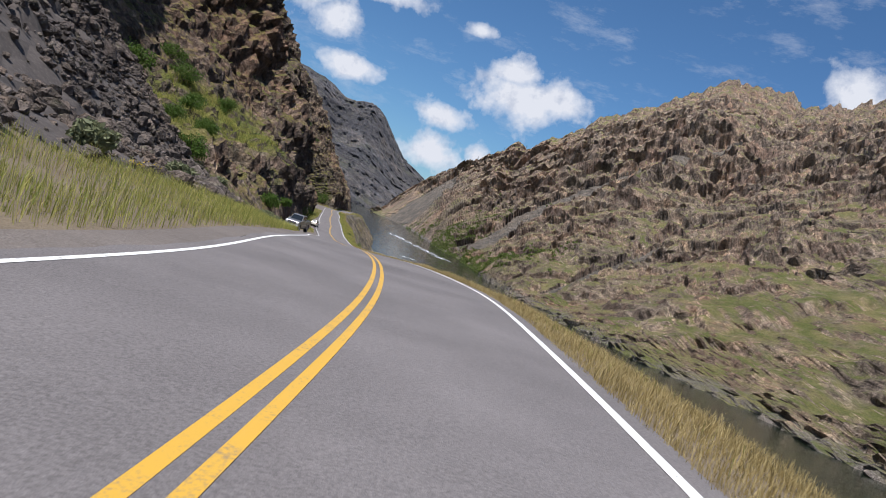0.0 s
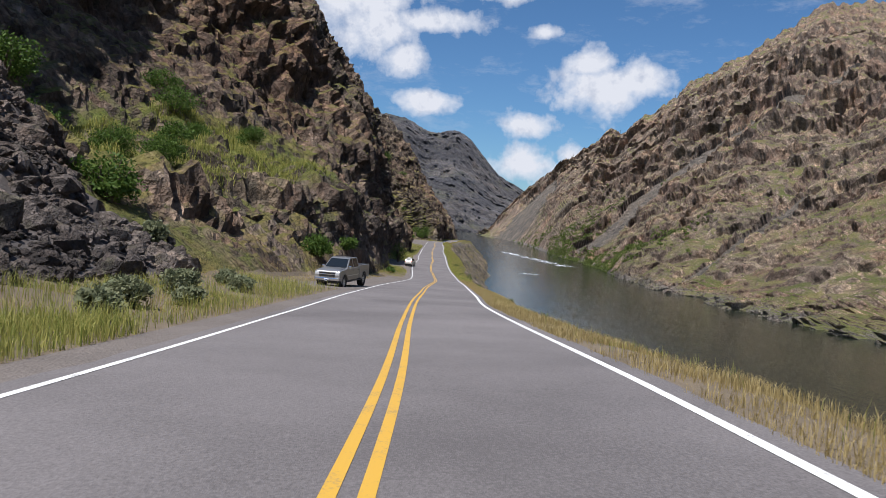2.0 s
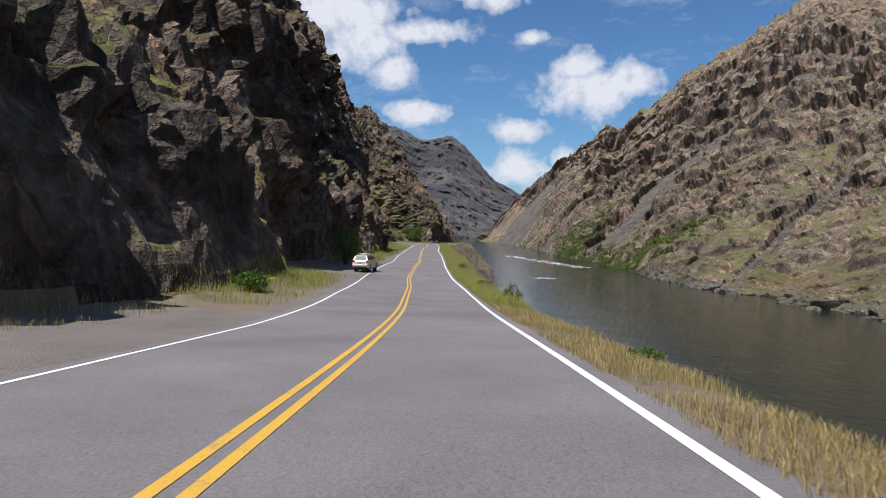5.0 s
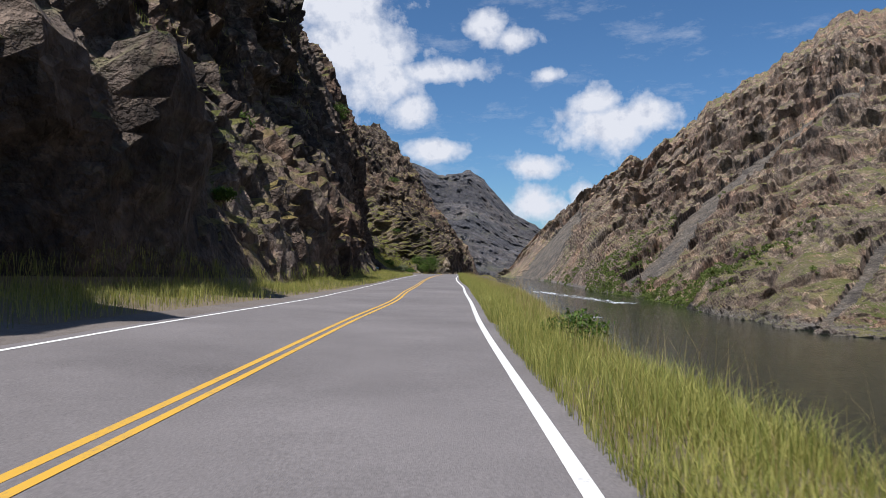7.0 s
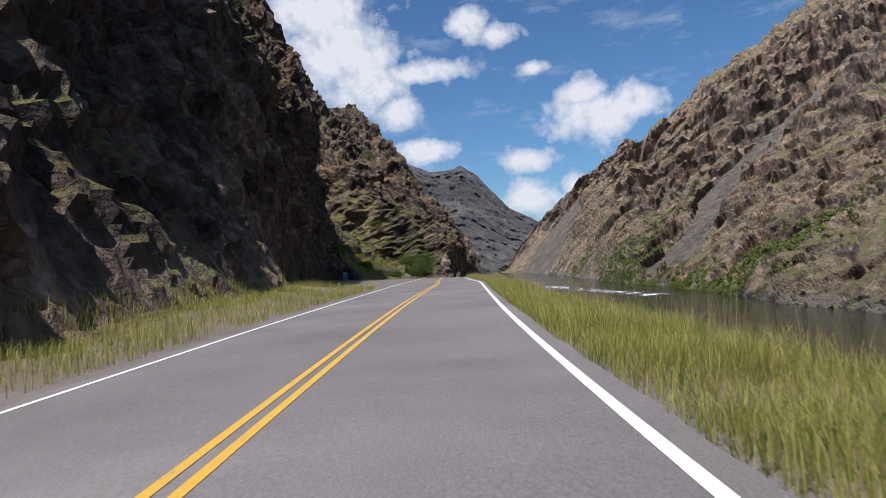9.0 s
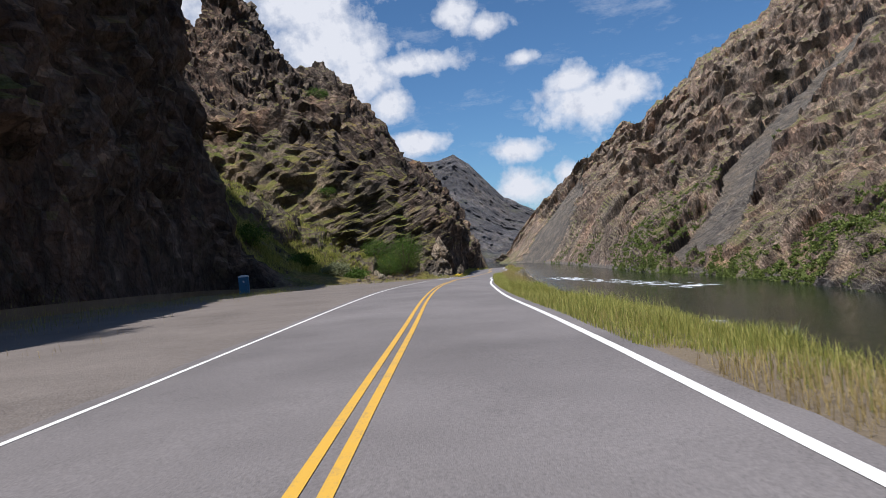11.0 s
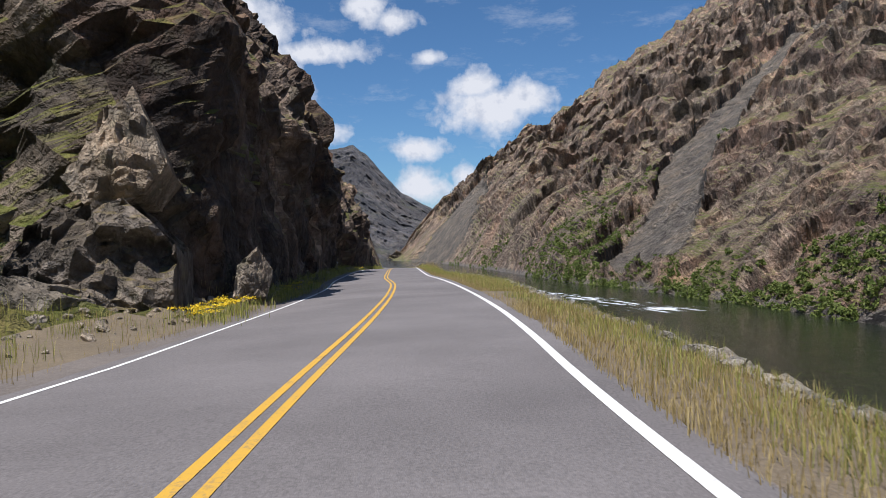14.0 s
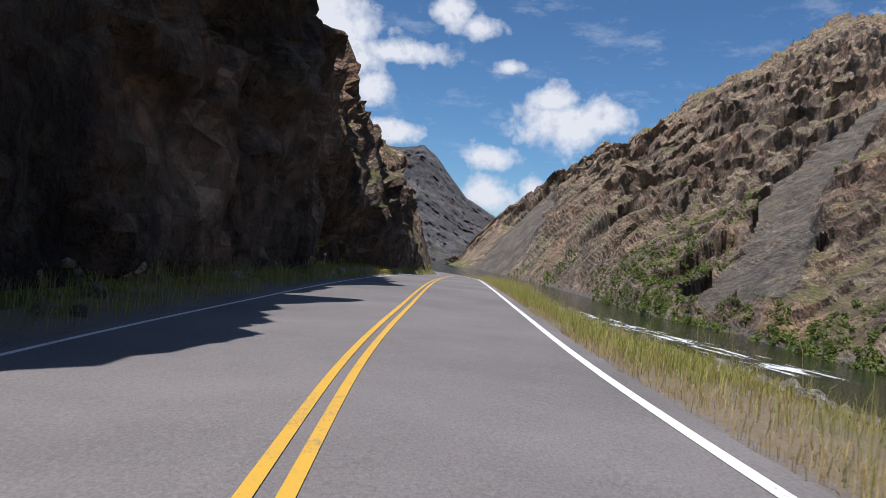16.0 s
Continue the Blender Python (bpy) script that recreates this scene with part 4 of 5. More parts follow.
def blades(points, height, width, lean, rng):
    """Grass: one bent, tapered blade at each place."""
    n = len(points)
    h = height * rng.uniform(.45, 1.15, n) * (1 + .75 * fbm(points * np.array([.7, .7, 0]), 3, seed=77))
    h = np.maximum(h, height * .2)
    a, l = rng.uniform(0, 6.283, n), rng.uniform(.1, 1, n) * lean
    d = np.stack([np.cos(a), np.sin(a), a * 0], 1)
    s = np.stack([-np.sin(a), np.cos(a), a * 0], 1) * (width * rng.uniform(.7, 1.3, n))[:, None]
    up = np.array([0, 0, 1.0])
    base = points - up * .03
    mid = points + up * (h * .55)[:, None] + d * (h * l * .3)[:, None]
    tip = points + up * (h * (1 - .25 * l))[:, None] + d * (h * l)[:, None]
    V = np.stack([base - s, base + s, mid - s * .8, mid + s * .8, tip], 1).reshape(-1, 3)
    k = np.arange(n)[:, None] * 5
    F = [tuple(f) for f in np.concatenate([k, k + 1, k + 3, k + 2], 1)] + [tuple(f) for f in np.concatenate([k + 2, k + 3, k + 4], 1)]
    return V, F


def grass(name, points, height, width, lean, mat, label, rng):
    V, F = blades(points, height, width, lean, rng)
    return tagged(new(name, mesh_from(name, V, F, [mat], False)), label, "grass", kind="stuff")


def clumped(p, rng, scale, keep, seed):
    """Thin out points so that they stand in clumps."""
    n = fbm(p * np.array([scale, scale, 0]), 3, seed=seed)
    return p[n + rng.uniform(-.25, .25, len(p)) > keep]


ICO_V, ICO_F = None, None


def ico():
    global ICO_V, ICO_F
    if ICO_V is None:
        bm = bmesh.new()
        bmesh.ops.create_icosphere(bm, subdivisions=1, radius=1)
        bm.verts.ensure_lookup_table()
        ICO_V = np.array([v.co[:] for v in bm.verts])
        ICO_F = np.array([[v.index for v in f.verts] for f in bm.faces])
        bm.free()
    return ICO_V, ICO_F


def stone_shape(rng, flatness=.65):
    """An angular stone about one metre across."""
    V, F = ico()
    v = V.copy()
    for _ in range(5):                                  # knock flat faces off it
        d = rng.normal(size=3)
        d /= np.linalg.norm(d)
        k = rng.uniform(.35, .75)
        over = np.maximum(v @ d - k, 0)
        v = v - over[:, None] * d
    v *= np.array([1, rng.uniform(.6, .95), rng.uniform(.45, flatness + .2)]) * .62
    return v, F


STONES = [stone_shape(RNG) for _ in range(9)]


def stones_joined(name, points, sizes, mats, rng, label="", category="stones"):
    VV, FF, o = [], [], 0
    for p, s in zip(points, sizes):
        v, f = STONES[rng.integers(len(STONES))]
        R = np.array(Euler(rng.uniform(0, 6.28, 3) * np.array([.15, .15, 1])).to_matrix())
        VV.append((v * s) @ R.T + p + np.array([0, 0, s * .12]))
        FF.append(f + o)
        o += len(v)
    me = mesh_from(name, np.concatenate(VV), np.concatenate(FF), mats, False)
    return new(name, me)


STONE_MESHES = {}


def stone_objects(points, sizes, mat, parent, rng):
    for p, s in zip(points, sizes):
        k = (int(rng.integers(len(STONES))), mat.name)
        if k not in STONE_MESHES:
            STONE_MESHES[k] = mesh_from("stone", *STONES[k[0]], [mat], False)
        ob = new("stone", STONE_MESHES[k])
        ob.parent = parent
        ob.matrix_basis = Matrix.LocRotScale(Vector(p) + Vector((0, 0, s * .12)), Euler((rng.uniform(-.4, .4), rng.uniform(-.4, .4), rng.uniform(0, 6.28))), (s, s, s))


def leaf_cloud(rng, centre, radii, n, size):
    """Small leaves gathered in uneven clumps round a centre."""
    k = max(6, n // 40)
    c = rng.normal(size=(k, 3))
    c = c / np.linalg.norm(c, axis=1)[:, None] * rng.uniform(.45, .95, k)[:, None]
    c[:, 2] *= .92
    p = c[rng.integers(k, size=n)] + rng.normal(size=(n, 3)) * .17
    p = p * np.array(radii) + np.array(centre)
    a = rng.normal(size=(n, 3))
    a /= np.linalg.norm(a, axis=1)[:, None]
    b = np.cross(a, rng.normal(size=(n, 3)))
    b /= np.linalg.norm(b, axis=1)[:, None]
    s = (size * rng.uniform(.6, 1.4, n))[:, None]
    V = np.stack([p - a * s, p + b * s * .45, p + a * s, p - b * s * .45], 1).reshape(-1, 3)
    i = np.arange(n)[:, None] * 4
    return V, np.concatenate([i, i + 1, i + 2, i + 3], 1)


def stem_bm(paths):
    """Tapered stems along lists of (point, radius)."""
    bm = bmesh.new()
    for path in paths:
        rings = []
        for k, (p, r) in enumerate(path):
            q = path[min(k + 1, len(path) - 1)][0] - path[max(k - 1, 0)][0]
            m = q.to_track_quat("Z", "Y").to_matrix()
            rings.append([bm.verts.new(p + m @ Vector((math.cos(t) * r, math.sin(t) * r, 0))) for t in (0, 1.257, 2.513, 3.77, 5.027)])
        for u, v in zip(rings, rings[1:]):
            for k in range(5):
                bm.faces.new((u[k], u[(k + 1) % 5], v[(k + 1) % 5], v[k]))
    return bm


def shrub(place, radius, height, mat, label, seed, n=900, leaf=.07, name="shrub", category="shrub", group=""):
    rng = np.random.default_rng(seed)
    top = new(name)
    top.location = place
    paths = []
    for k in range(7):
        a = k * .9 + rng.uniform(0, .5)
        e = Vector((math.cos(a) * radius * .6, math.sin(a) * radius * .6, height * rng.uniform(.5, .85)))
        mid = e * .5 + Vector((rng.uniform(-.1, .1), rng.uniform(-.1, .1), height * .1))
        paths.append([(Vector((0, 0, -.15)), .035 * height), (mid, .02 * height), (e, .006 * height)])
    part("stem", stem_bm(paths), bark, top)
    V, F = leaf_cloud(rng, (0, 0, height * .5), (radius, radius, height * .5), n, leaf)
    crown = new("crown", mesh_from("crown", V, F, [mat], False))
    crown.parent = top
    return tagged(top, label, category, group)


def grid_near(G, x, y, cols=None):
    """The sheet's point nearest to a place in plan."""
    H = G if cols is None else G[:, cols[0]:cols[1]]
    d = (H[..., 0] - x) ** 2 + (H[..., 1] - y) ** 2
    return Vector(H.reshape(-1, 3)[int(np.argmin(d))])


def cliff_at(y, out):
    """The cliff sheet's point at y along the road and out metres from the edge line."""
    i = int(np.argmin(abs(CLIFF_YS - y)))
    j = int(np.argmin(abs(CLIFF_Q[i, :, 0] - out)))
    return Vector(CLIFF[i, j])


def bank_at(y, out):
    """The river bank sheet's point nearest to a place beside the road."""
    p = beside(y * S, out)
    return grid_near(BANK, p.x, p.y)


rg = np.random.default_rng(3)
# ---- grass of the two verges
BY = np.concatenate([np.arange(-48, 0, 1.0), np.arange(0, 260, 0.4), np.arange(260, 471, 1.5)])


def rows_between(axis, y0, y1):
    return int(np.searchsorted(axis, y0)), int(np.searchsorted(axis, y1))


def right_grass(y0, y1, n, c0, c1, keep, seed):
    p, i, j = on_grid(BANK, n, rows_between(BY, y0, y1), (c0, c1), rg)
    return clumped(p, rg, .5, keep, seed)


dry_pts = np.concatenate([right_grass(66, 134, 30000, 2, 17, -.2, 37), right_grass(160, 194, 26000, 2, 17, -.2, 38), right_grass(0, 66, 130000, 1, 17, -.2, 1), right_grass(134, 166, 40000, 2, 17, -.1, 2), right_grass(205, 300, 70000, 1, 17, -.2, 3), right_grass(186, 210, 34000, 1, 16, -.15, 33)])
grass("dry_grass", dry_pts, .24, .0045, .7, straw, "short dry straw-coloured grass along the road edge", rg)
low_pts = np.concatenate([right_grass(66, 134, 110000, 1, 17, -.25, 51), right_grass(160, 182, 40000, 1, 17, -.25, 52), right_grass(138, 168, 24000, 4, 17, -.1, 39), right_grass(0, 66, 9000, 4, 18, .12, 4), right_grass(134, 160, 12000, 4, 18, .0, 5), right_grass(150, 164, 30000, 1, 17, -.2, 55), right_grass(206, 240, 26000, 2, 17, -.05, 56), right_grass(222, 300, 30600, 5, 18, .0, 6), right_grass(181, 222, 26000, 4, 16, -.02, 34)])
grass("green_grass", low_pts, .32, .0045, .6, lush, "low green grass mixed into the dry verge", rg)
tall_pts = np.concatenate([right_grass(66, 134, 190000, 1, 18, -.12, 7), right_grass(160, 182, 95000, 2, 18, -.14, 8), right_grass(152, 163, 7000, 3, 14, -.05, 57), right_grass(212, 240, 7000, 4, 16, -.05, 58), right_grass(224, 300, 30600, 5, 18, -.2, 9)])
grass("tall_grass", tall_pts, .56, .0036, .85, lush, "tall yellow-green grass on the river side verge", rg)
stalk_pts = np.concatenate([right_grass(66, 134, 13600, 6, 19, -.1, 11), right_grass(163, 182, 14000, 6, 19, -.05, 12), right_grass(212, 236, 1200, 6, 19, -.1, 14), right_grass(225, 290, 8500, 6, 19, -.1, 13)])
grass("grass_stalks", stalk_pts, 1.0, .0028, .45, straw, "tall pale seed stalks above the verge grass", rg)


def left_grass(y0, y1, n, o0, o1, keep, seed):
    r = rows_between(CLIFF_YS, y0, y1)
    p, i, j = on_grid(CLIFF, n, r, (0, 34), rg)
    q, up = CLIFF_Q[i.astype(int), j.astype(int), 0], CLIFF_Q[i.astype(int), j.astype(int), 1]
    return clumped(p[(q > o0) & (q < o1) & (up < 1.1)], rg, .5, keep, seed)


tall_l = np.concatenate([left_grass(23, 36, 46000, .9, 5.6, -.2, 45), left_grass(46, 66, 14000, 4.2, 7.5, .05, 46), left_grass(-15, 25, 70000, .5, 3.2, -.25, 48), left_grass(205, 231, 30000, .5, 1.9, -.25, 47), left_grass(-15, 24, 153000, .8, 5.6, -.2, 21), left_grass(63, 77, 34425, .8, 4.5, -.2, 22), left_grass(86, 100, 42000, .5, 5.0, -.25, 59), left_grass(99, 138, 99450, .5, 3.6, -.3, 23), left_grass(183, 200, 22950, .6, 4, .0, 24), left_grass(228, 300, 56100, .3, 3, -.2, 25)])
grass("tall_grass", tall_l, .5, .006, .6, lush, "tall green and yellow grass below the rocks", rg)
dry_l = np.concatenate([left_grass(33, 66, 60000, 3.2, 7.5, -.05, 49), left_grass(76, 100, 24000, 2.6, 6, .0, 50), left_grass(-15, 32, 68000, .45, 5.4, .2, 26), left_grass(60, 140, 35700, .4, 4, .2, 27), left_grass(140, 232, 51000, .4, 7, .1, 28)])
grass("dry_grass", dry_l, .26, .005, .7, straw, "dry grass between road and cliff foot", rg)


def slope_grass(y0, y1, n, c0, c1, keep, seed):
    p, i, j = on_grid(CLIFF, n, rows_between(CLIFF_YS, y0, y1), (c0, c1), rg)
    return clumped(p, rg, .25, keep, seed)


bench_pts = np.concatenate([slope_grass(39, 66, 46000, 32, 60, -.02, 41), slope_grass(181, 202, 130000, 26, 96, -.03, 42), slope_grass(100, 140, 15300, 56, 110, .15, 43), slope_grass(66, 100, 8500, 86, 112, .15, 44)])
grass("ledge_grass", bench_pts, .8, .028, .7, lush, "bright green grass on the rock ledges", rg)
dark_l = left_grass(140, 186, 30600, 5, 9, -.2, 29)
grass("green_grass", dark_l, .45, .006, .6, lush, "grass in the shade at the cliff foot", rg)

# ---- talus of broken basalt
ti, tj = np.nonzero(talus)
ok = (CLIFF_YS[ti] > 4)
ti, tj = ti[ok], tj[ok]
pick = rg.integers(len(ti), size=17000)
tp = CLIFF[ti[pick], tj[pick]] + rg.uniform(-.3, .3, (17000, 3)) * np.array([1, 1, 0])
ts = np.clip(rg.lognormal(-1.05, .62, 17000), .15, 2.2)
slope = new("talus_slope")
tagged(slope, "steep talus of loose dark grey basalt blocks", "talus")
lows = CLIFF_Q[ti[pick], tj[pick], 1] < 4.5
nearest = np.nonzero(lows & (CLIFF_YS[ti[pick]] > 5))[0][:260]
rest = np.setdiff1d(np.arange(17000), nearest)
stone_objects(tp[nearest], ts[nearest], stone_mat, slope, rg)
sc = stones_joined("scree", tp[rest], ts[rest], [stone_mat], rg)
sc.parent = slope
tagged(sc, kind="stuff")
for k in range(9):
    p = cliff_at(18 + 2.2 * k, 7 + 3.0 * rg.random())
    b = new("boulder", mesh_from("boulder", STONES[k][0] * rg.uniform(1.0, 2.0), STONES[k][1], [stone_mat], False))
    b.location = p + Vector((0, 0, .25))
    b.rotation_euler = (rg.uniform(-.3, .3), rg.uniform(-.3, .3), rg.uniform(0, 6))
    tagged(b, "large dark grey angular boulder at the talus foot", "boulder", "boulders at the talus foot")

# ---- stones of the river bank and road edge
rp = np.concatenate([on_grid(BANK, 900, rows_between(BY, 20, 130), (15, 24), rg)[0], on_grid(BANK, 1500, rows_between(BY, 134, 300), (14, 22), rg)[0]])
rp = np.concatenate([rp, on_grid(BANK, 1700, rows_between(BY, 186, 226), (12, 18), rg)[0]])
rs = np.clip(rg.lognormal(-1.35, .45, len(rp)), .10, .5)
rip = new("riprap")
tagged(rip, "pale angular riprap stones along the river bank edge", "riprap")
sel = np.nonzero((rp[:, 1] > 190) & (rp[:, 1] < 225))[0][:240]
rest = np.setdiff1d(np.arange(len(rp)), sel)
stone_objects(rp[sel], rs[sel], rip_stone, rip, rg)
sc = stones_joined("rubble", rp[rest], rs[rest], [rip_stone], rg)
sc.parent = rip
tagged(sc, kind="stuff")
fp, fi, fj = on_grid(CLIFF, 2600, rows_between(CLIFF_YS, 184, 232), (3, 40), rg)
fp = fp[CLIFF_Q[fi.astype(int), fj.astype(int), 1] < np.where(fp[:, 1] < 203, 3.0, .45)][:900]
fs = np.clip(rg.lognormal(-1.5, .6, len(fp)), .07, 1.0)
sc = tagged(stones_joined("fallen_stones", fp, fs, [pale_stone], rg), "small fallen stones at the foot of the cliff", "stones", kind="stuff")


def outcrop(y, out, size, seed, up=0.0):
    rng = np.random.default_rng(seed)
    bm = bmesh.new()
    bmesh.ops.create_icosphere(bm, subdivisions=4, radius=1)
    V = np.array([v.co[:] for v in bm.verts])
    for _ in range(9):
        d = rng.normal(size=3)
        d /= np.linalg.norm(d)
        V = V - np.maximum(V @ d - rng.uniform(.4, .8), 0)[:, None] * d
    V = V + V * (blocks(V * 2.4 + seed, seed=seed)[:, None] * .16 + blocks(V * 6 + seed, seed=seed + 1)[:, None] * .05)
    for v, c in zip(bm.verts, V):
        v.co = c * np.array(size)
    me = bpy.data.meshes.new("rock_outcrop")
    bm.to_mesh(me)
    bm.free()
    me.materials.append(pale_stone)
    ob = new("rock_outcrop", me)
    ob.location = cliff_at(y, out) + Vector((0, 0, up))
    ob.rotation_euler = (rng.uniform(-.3, .3), rng.uniform(-.3, .3), rng.uniform(0, 6))
    return tagged(ob, "pale freshly broken rock outcrop at the cliff foot", "rock", "pale rock outcrops")


def broken_slab(corners, thick, seed, mat, rough):
    """A split slab of rock: its front outline, and its thickness into the hill."""
    bm = bmesh.new()
    c = [Vector(p) for p in corners]
    mid = sum(c, Vector()) / len(c)
    for p in c:
        bm.verts.new(p)
        bm.verts.new(p.lerp(mid, .12) + Vector(thick))
    bm.verts.new(mid - Vector(thick) * .22)
    hull = bmesh.ops.convex_hull(bm, input=bm.verts[:])
    bmesh.ops.delete(bm, geom=[v for v in hull["geom_interior"] if isinstance(v, bmesh.types.BMVert)], context="VERTS")
    bmesh.ops.triangulate(bm, faces=bm.faces[:])
    bmesh.ops.subdivide_edges(bm, edges=bm.edges[:], cuts=9, use_grid_fill=True)
    V = np.array([v.co[:] for v in bm.verts])
    d = blocks(V * .55, seed=seed) * .32 + blocks(V * np.array([1.7, 1.7, 1.2]), seed=seed + 1) * .14 + fbm(V * 3.1, 3, seed=seed + 2) * .10
    for v, k in zip(bm.verts, d):
        v.co += Vector((.25, -.9, .3)) * float(k) * rough
    top = new("rock_outcrop")
    top.location = mid
    bmesh.ops.translate(bm, verts=bm.verts[:], vec=-mid)
    part("slab", bm, mat, top)
    return tagged(top, "pale freshly split rock slab leaning on the dark cliff", "rock", "pale rock outcrops")


broken_slab([(-72.4, 461.6, -4.1), (-71.3, 461.0, -6.4), (-70.8, 460.5, -7.2), (-71.4, 460.2, -8.2), (-73.0, 459.8, -8.7), (-74.0, 460.3, -7.8), (-73.4, 461.1, -5.9)], (-.6, 4.0, -.8), 40, pale_stone, 2.0)
broken_slab([(-73.6, 459.0, -8.6), (-71.8, 459.6, -8.4), (-70.3, 459.9, -9.8), (-70.0, 458.8, -11.9), (-73.0, 457.6, -11.9), (-75.0, 457.8, -11.2), (-74.8, 458.6, -9.8)], (-.6, 4.0, -.3), 43, bank_rock, 3.4)
broken_slab([(-69.4, 466.0, -10.0), (-68.9, 466.4, -10.9), (-69.0, 465.6, -11.9), (-70.1, 464.9, -11.9), (-70.0, 465.2, -10.6)], (-.4, 1.8, -.3), 46, pale_stone, 1.6)
for k, (y, o, sz, up) in enumerate([(197.9, 6.0, (1.1, 1.0, .8), .2), (200.6, 2.9, (.8, .9, .7), -.1)]):
    outcrop(y, o, tuple(v * 1.7 for v in sz), 40 + k, up)

# ---- shrubs beside the road
BUSHES = [(38, 11.5, 1.2, 1.9, leaves), (36, 8.5, 1.0, 1.7, leaves), (40.5, 12, 1.2, 1.6, leaves), (44, 15, 1.0, 1.3, leaves), (47, 17, 1.0, 1.3, leaves), (50, 11, 1.0, 1.3, leaves), (55, 13, 1.5, 1.8, leaves), (58, 15, 1.4, 1.6, leaves),
          (49, 6.3, .8, 1.2, leaves), (54, 6.0, .7, .8, leaves), (62, 9, 1.2, 1.4, leaves), (66, 3.2, .8, .9, leaves), (12, 6.3, .4, .55, sage), (18, 6.2, .4, .5, sage), (34, 7.2, .4, .55, sage),
          (24.2, 2.4, .45, .7, sage), (25.6, 3.4, .55, .85, sage), (26.8, 2.7, .4, .6, sage), (28.2, 4.0, .6, .9, sage), (30.2, 3.4, .5, .7, sage), (31.5, 4.9, .5, .7, sage), (22.6, 3.2, .5, .7, sage), (100, 3.4, .8, .9, leaves), (113, 7, 1.0, 1.1, leaves), (148, 8.6, 1.2, 2.2, leaves), (187, 12, 1.6, 1.6, leaves), (190, 16, 1.6, 1.6, leaves), (194, 7, 1.2, 1.3, leaves), (191, 10, 1.2, 1.2, leaves),
          (192, 8, 1.2, 1.1, sage), (236, 5, 1.0, 1.4, leaves), (247, 6, 1.2, 1.4, leaves)]
for k, (y, o, r, h, mt) in enumerate(BUSHES):
    k2 = 1.0 if o < 5 else 1.9
    shrub(cliff_at(y, o), r * k2, h * k2, mt, "leafy green shrub growing among the rocks" if mt is leaves else "grey-green sagebrush at the foot of the slope", 100 + k, n=2400, leaf=.075 * k2, group="shrubs below the cliffs")
for k, (x, y, r, h, n) in enumerate([(-77.7, 454.8, 3.2, 6.8, 13000), (-80.4, 451.8, 2.4, 4.4, 6200), (-83.0, 455.0, 2.6, 4.2, 4600), (-37.8, 92.6, 1.9, 3.0, 5000), (-32.2, 90.2, 1.6, 2.6, 4200), (-46.8, 138.0, 1.9, 2.6, 4200), (-44.5, 128.0, 1.4, 2.0, 2600),
                                     (-46.0, 120.0, 1.8, 2.4, 3800), (-36.4, 193.5, 1.8, 4.4, 2600), (-93.0, 462.0, 1.8, 2.4, 2600), (-98.0, 474.0, 2.4, 2.4, 3200), (-104.0, 487.0, 2.6, 2.4, 3200)]):
    shrub(grid_near(CLIFF, x, y), r, h, leaves, "dense dark green bush rooted in the rock debris", 180 + k, n=n, leaf=.09, group="bushes on the ledges")
for k, (y, o, r, h) in enumerate([(88, 5.6, .7, .9), (91.5, 6.6, .4, .6), (68.3, 5.8, .55, 1.3), (74, 5.4, .6, .8), (38, 5.6, .2, .22), (58, 5.6, .3, .3), (163, 5.8, .5, .5)]):
    shrub(bank_at(y, o), r, h, leaves, "bright green leafy shrub on the river verge", 300 + k, n=1100, leaf=.05, group="shrubs on the river verge")


def mullein(place, seed):
    rng = np.random.default_rng(seed)
    top = tagged(new("mullein"), "pale green rosette plant on the gravel verge", "plant", "rosette plants")
    top.location = place
    for k in range(14):
        a, l = k * 2.4, rng.uniform(.28, .5)
        e = 1.25 - k * .055
        d = Vector((math.cos(a) * math.cos(e), math.sin(a) * math.cos(e), math.sin(e)))
        s = Vector((-math.sin(a), math.cos(a), 0)) * .055
        bm = bmesh.new()
        c = [Vector((0, 0, 0)), d * l * .5 + Vector((0, 0, .02)), d * l]
        v = [bm.verts.new(q) for q in (c[0] - s * .4, c[0] + s * .4, c[1] + s, c[2], c[1] - s)]
        bm.faces.new(v)
        part("leaf", bm, sage, top)


for k, (y, o) in enumerate([(30.5, 5.6), (150.5, 6.3), (152, 6.9), (173, 5.6), (38, 6.0)]):
    mullein(bank_at(y, o), 500 + k)


def flowers(place, n, spread, seed):
    rng = np.random.default_rng(seed)
    top = tagged(new("flower_clump"), "clump of bright yellow wild flowers by the road", "flowers", "yellow flower clumps")
    top.location = place
    p = rng.normal(size=(n, 3)) * np.array([spread, spread * 1.6, 0])
    V, F = blades(p, .45, .008, .4, rng)
    st = new("stem", mesh_from("stem", V, F, [lush], False))
    st.parent = top
    tagged(st, kind="stuff")
    V, F = leaf_cloud(rng, (0, 0, .38), (spread * 1.4, spread * 2.2, .14), n, .04)
    fl = new("blossom", mesh_from("blossom", V, F, [petals], False))
    fl.parent = top
    tagged(fl, kind="stuff")


for k, (y, o) in enumerate([(201.2, 1.3), (202.2, 1.5), (203.0, 1.3), (208, 1.2), (211, 1.2), (67, 3.0), (14, 6.0), (236, .9)]):
    flowers(cliff_at(y, o), 320 if 200 < y < 204 else 70, .6, 600 + k)
for k, (y, o) in enumerate([(158.0, 7.3), (159.6, 7.7), (160.8, 7.3)]):
    flowers(bank_at(y, o), 40, .35, 620 + k)

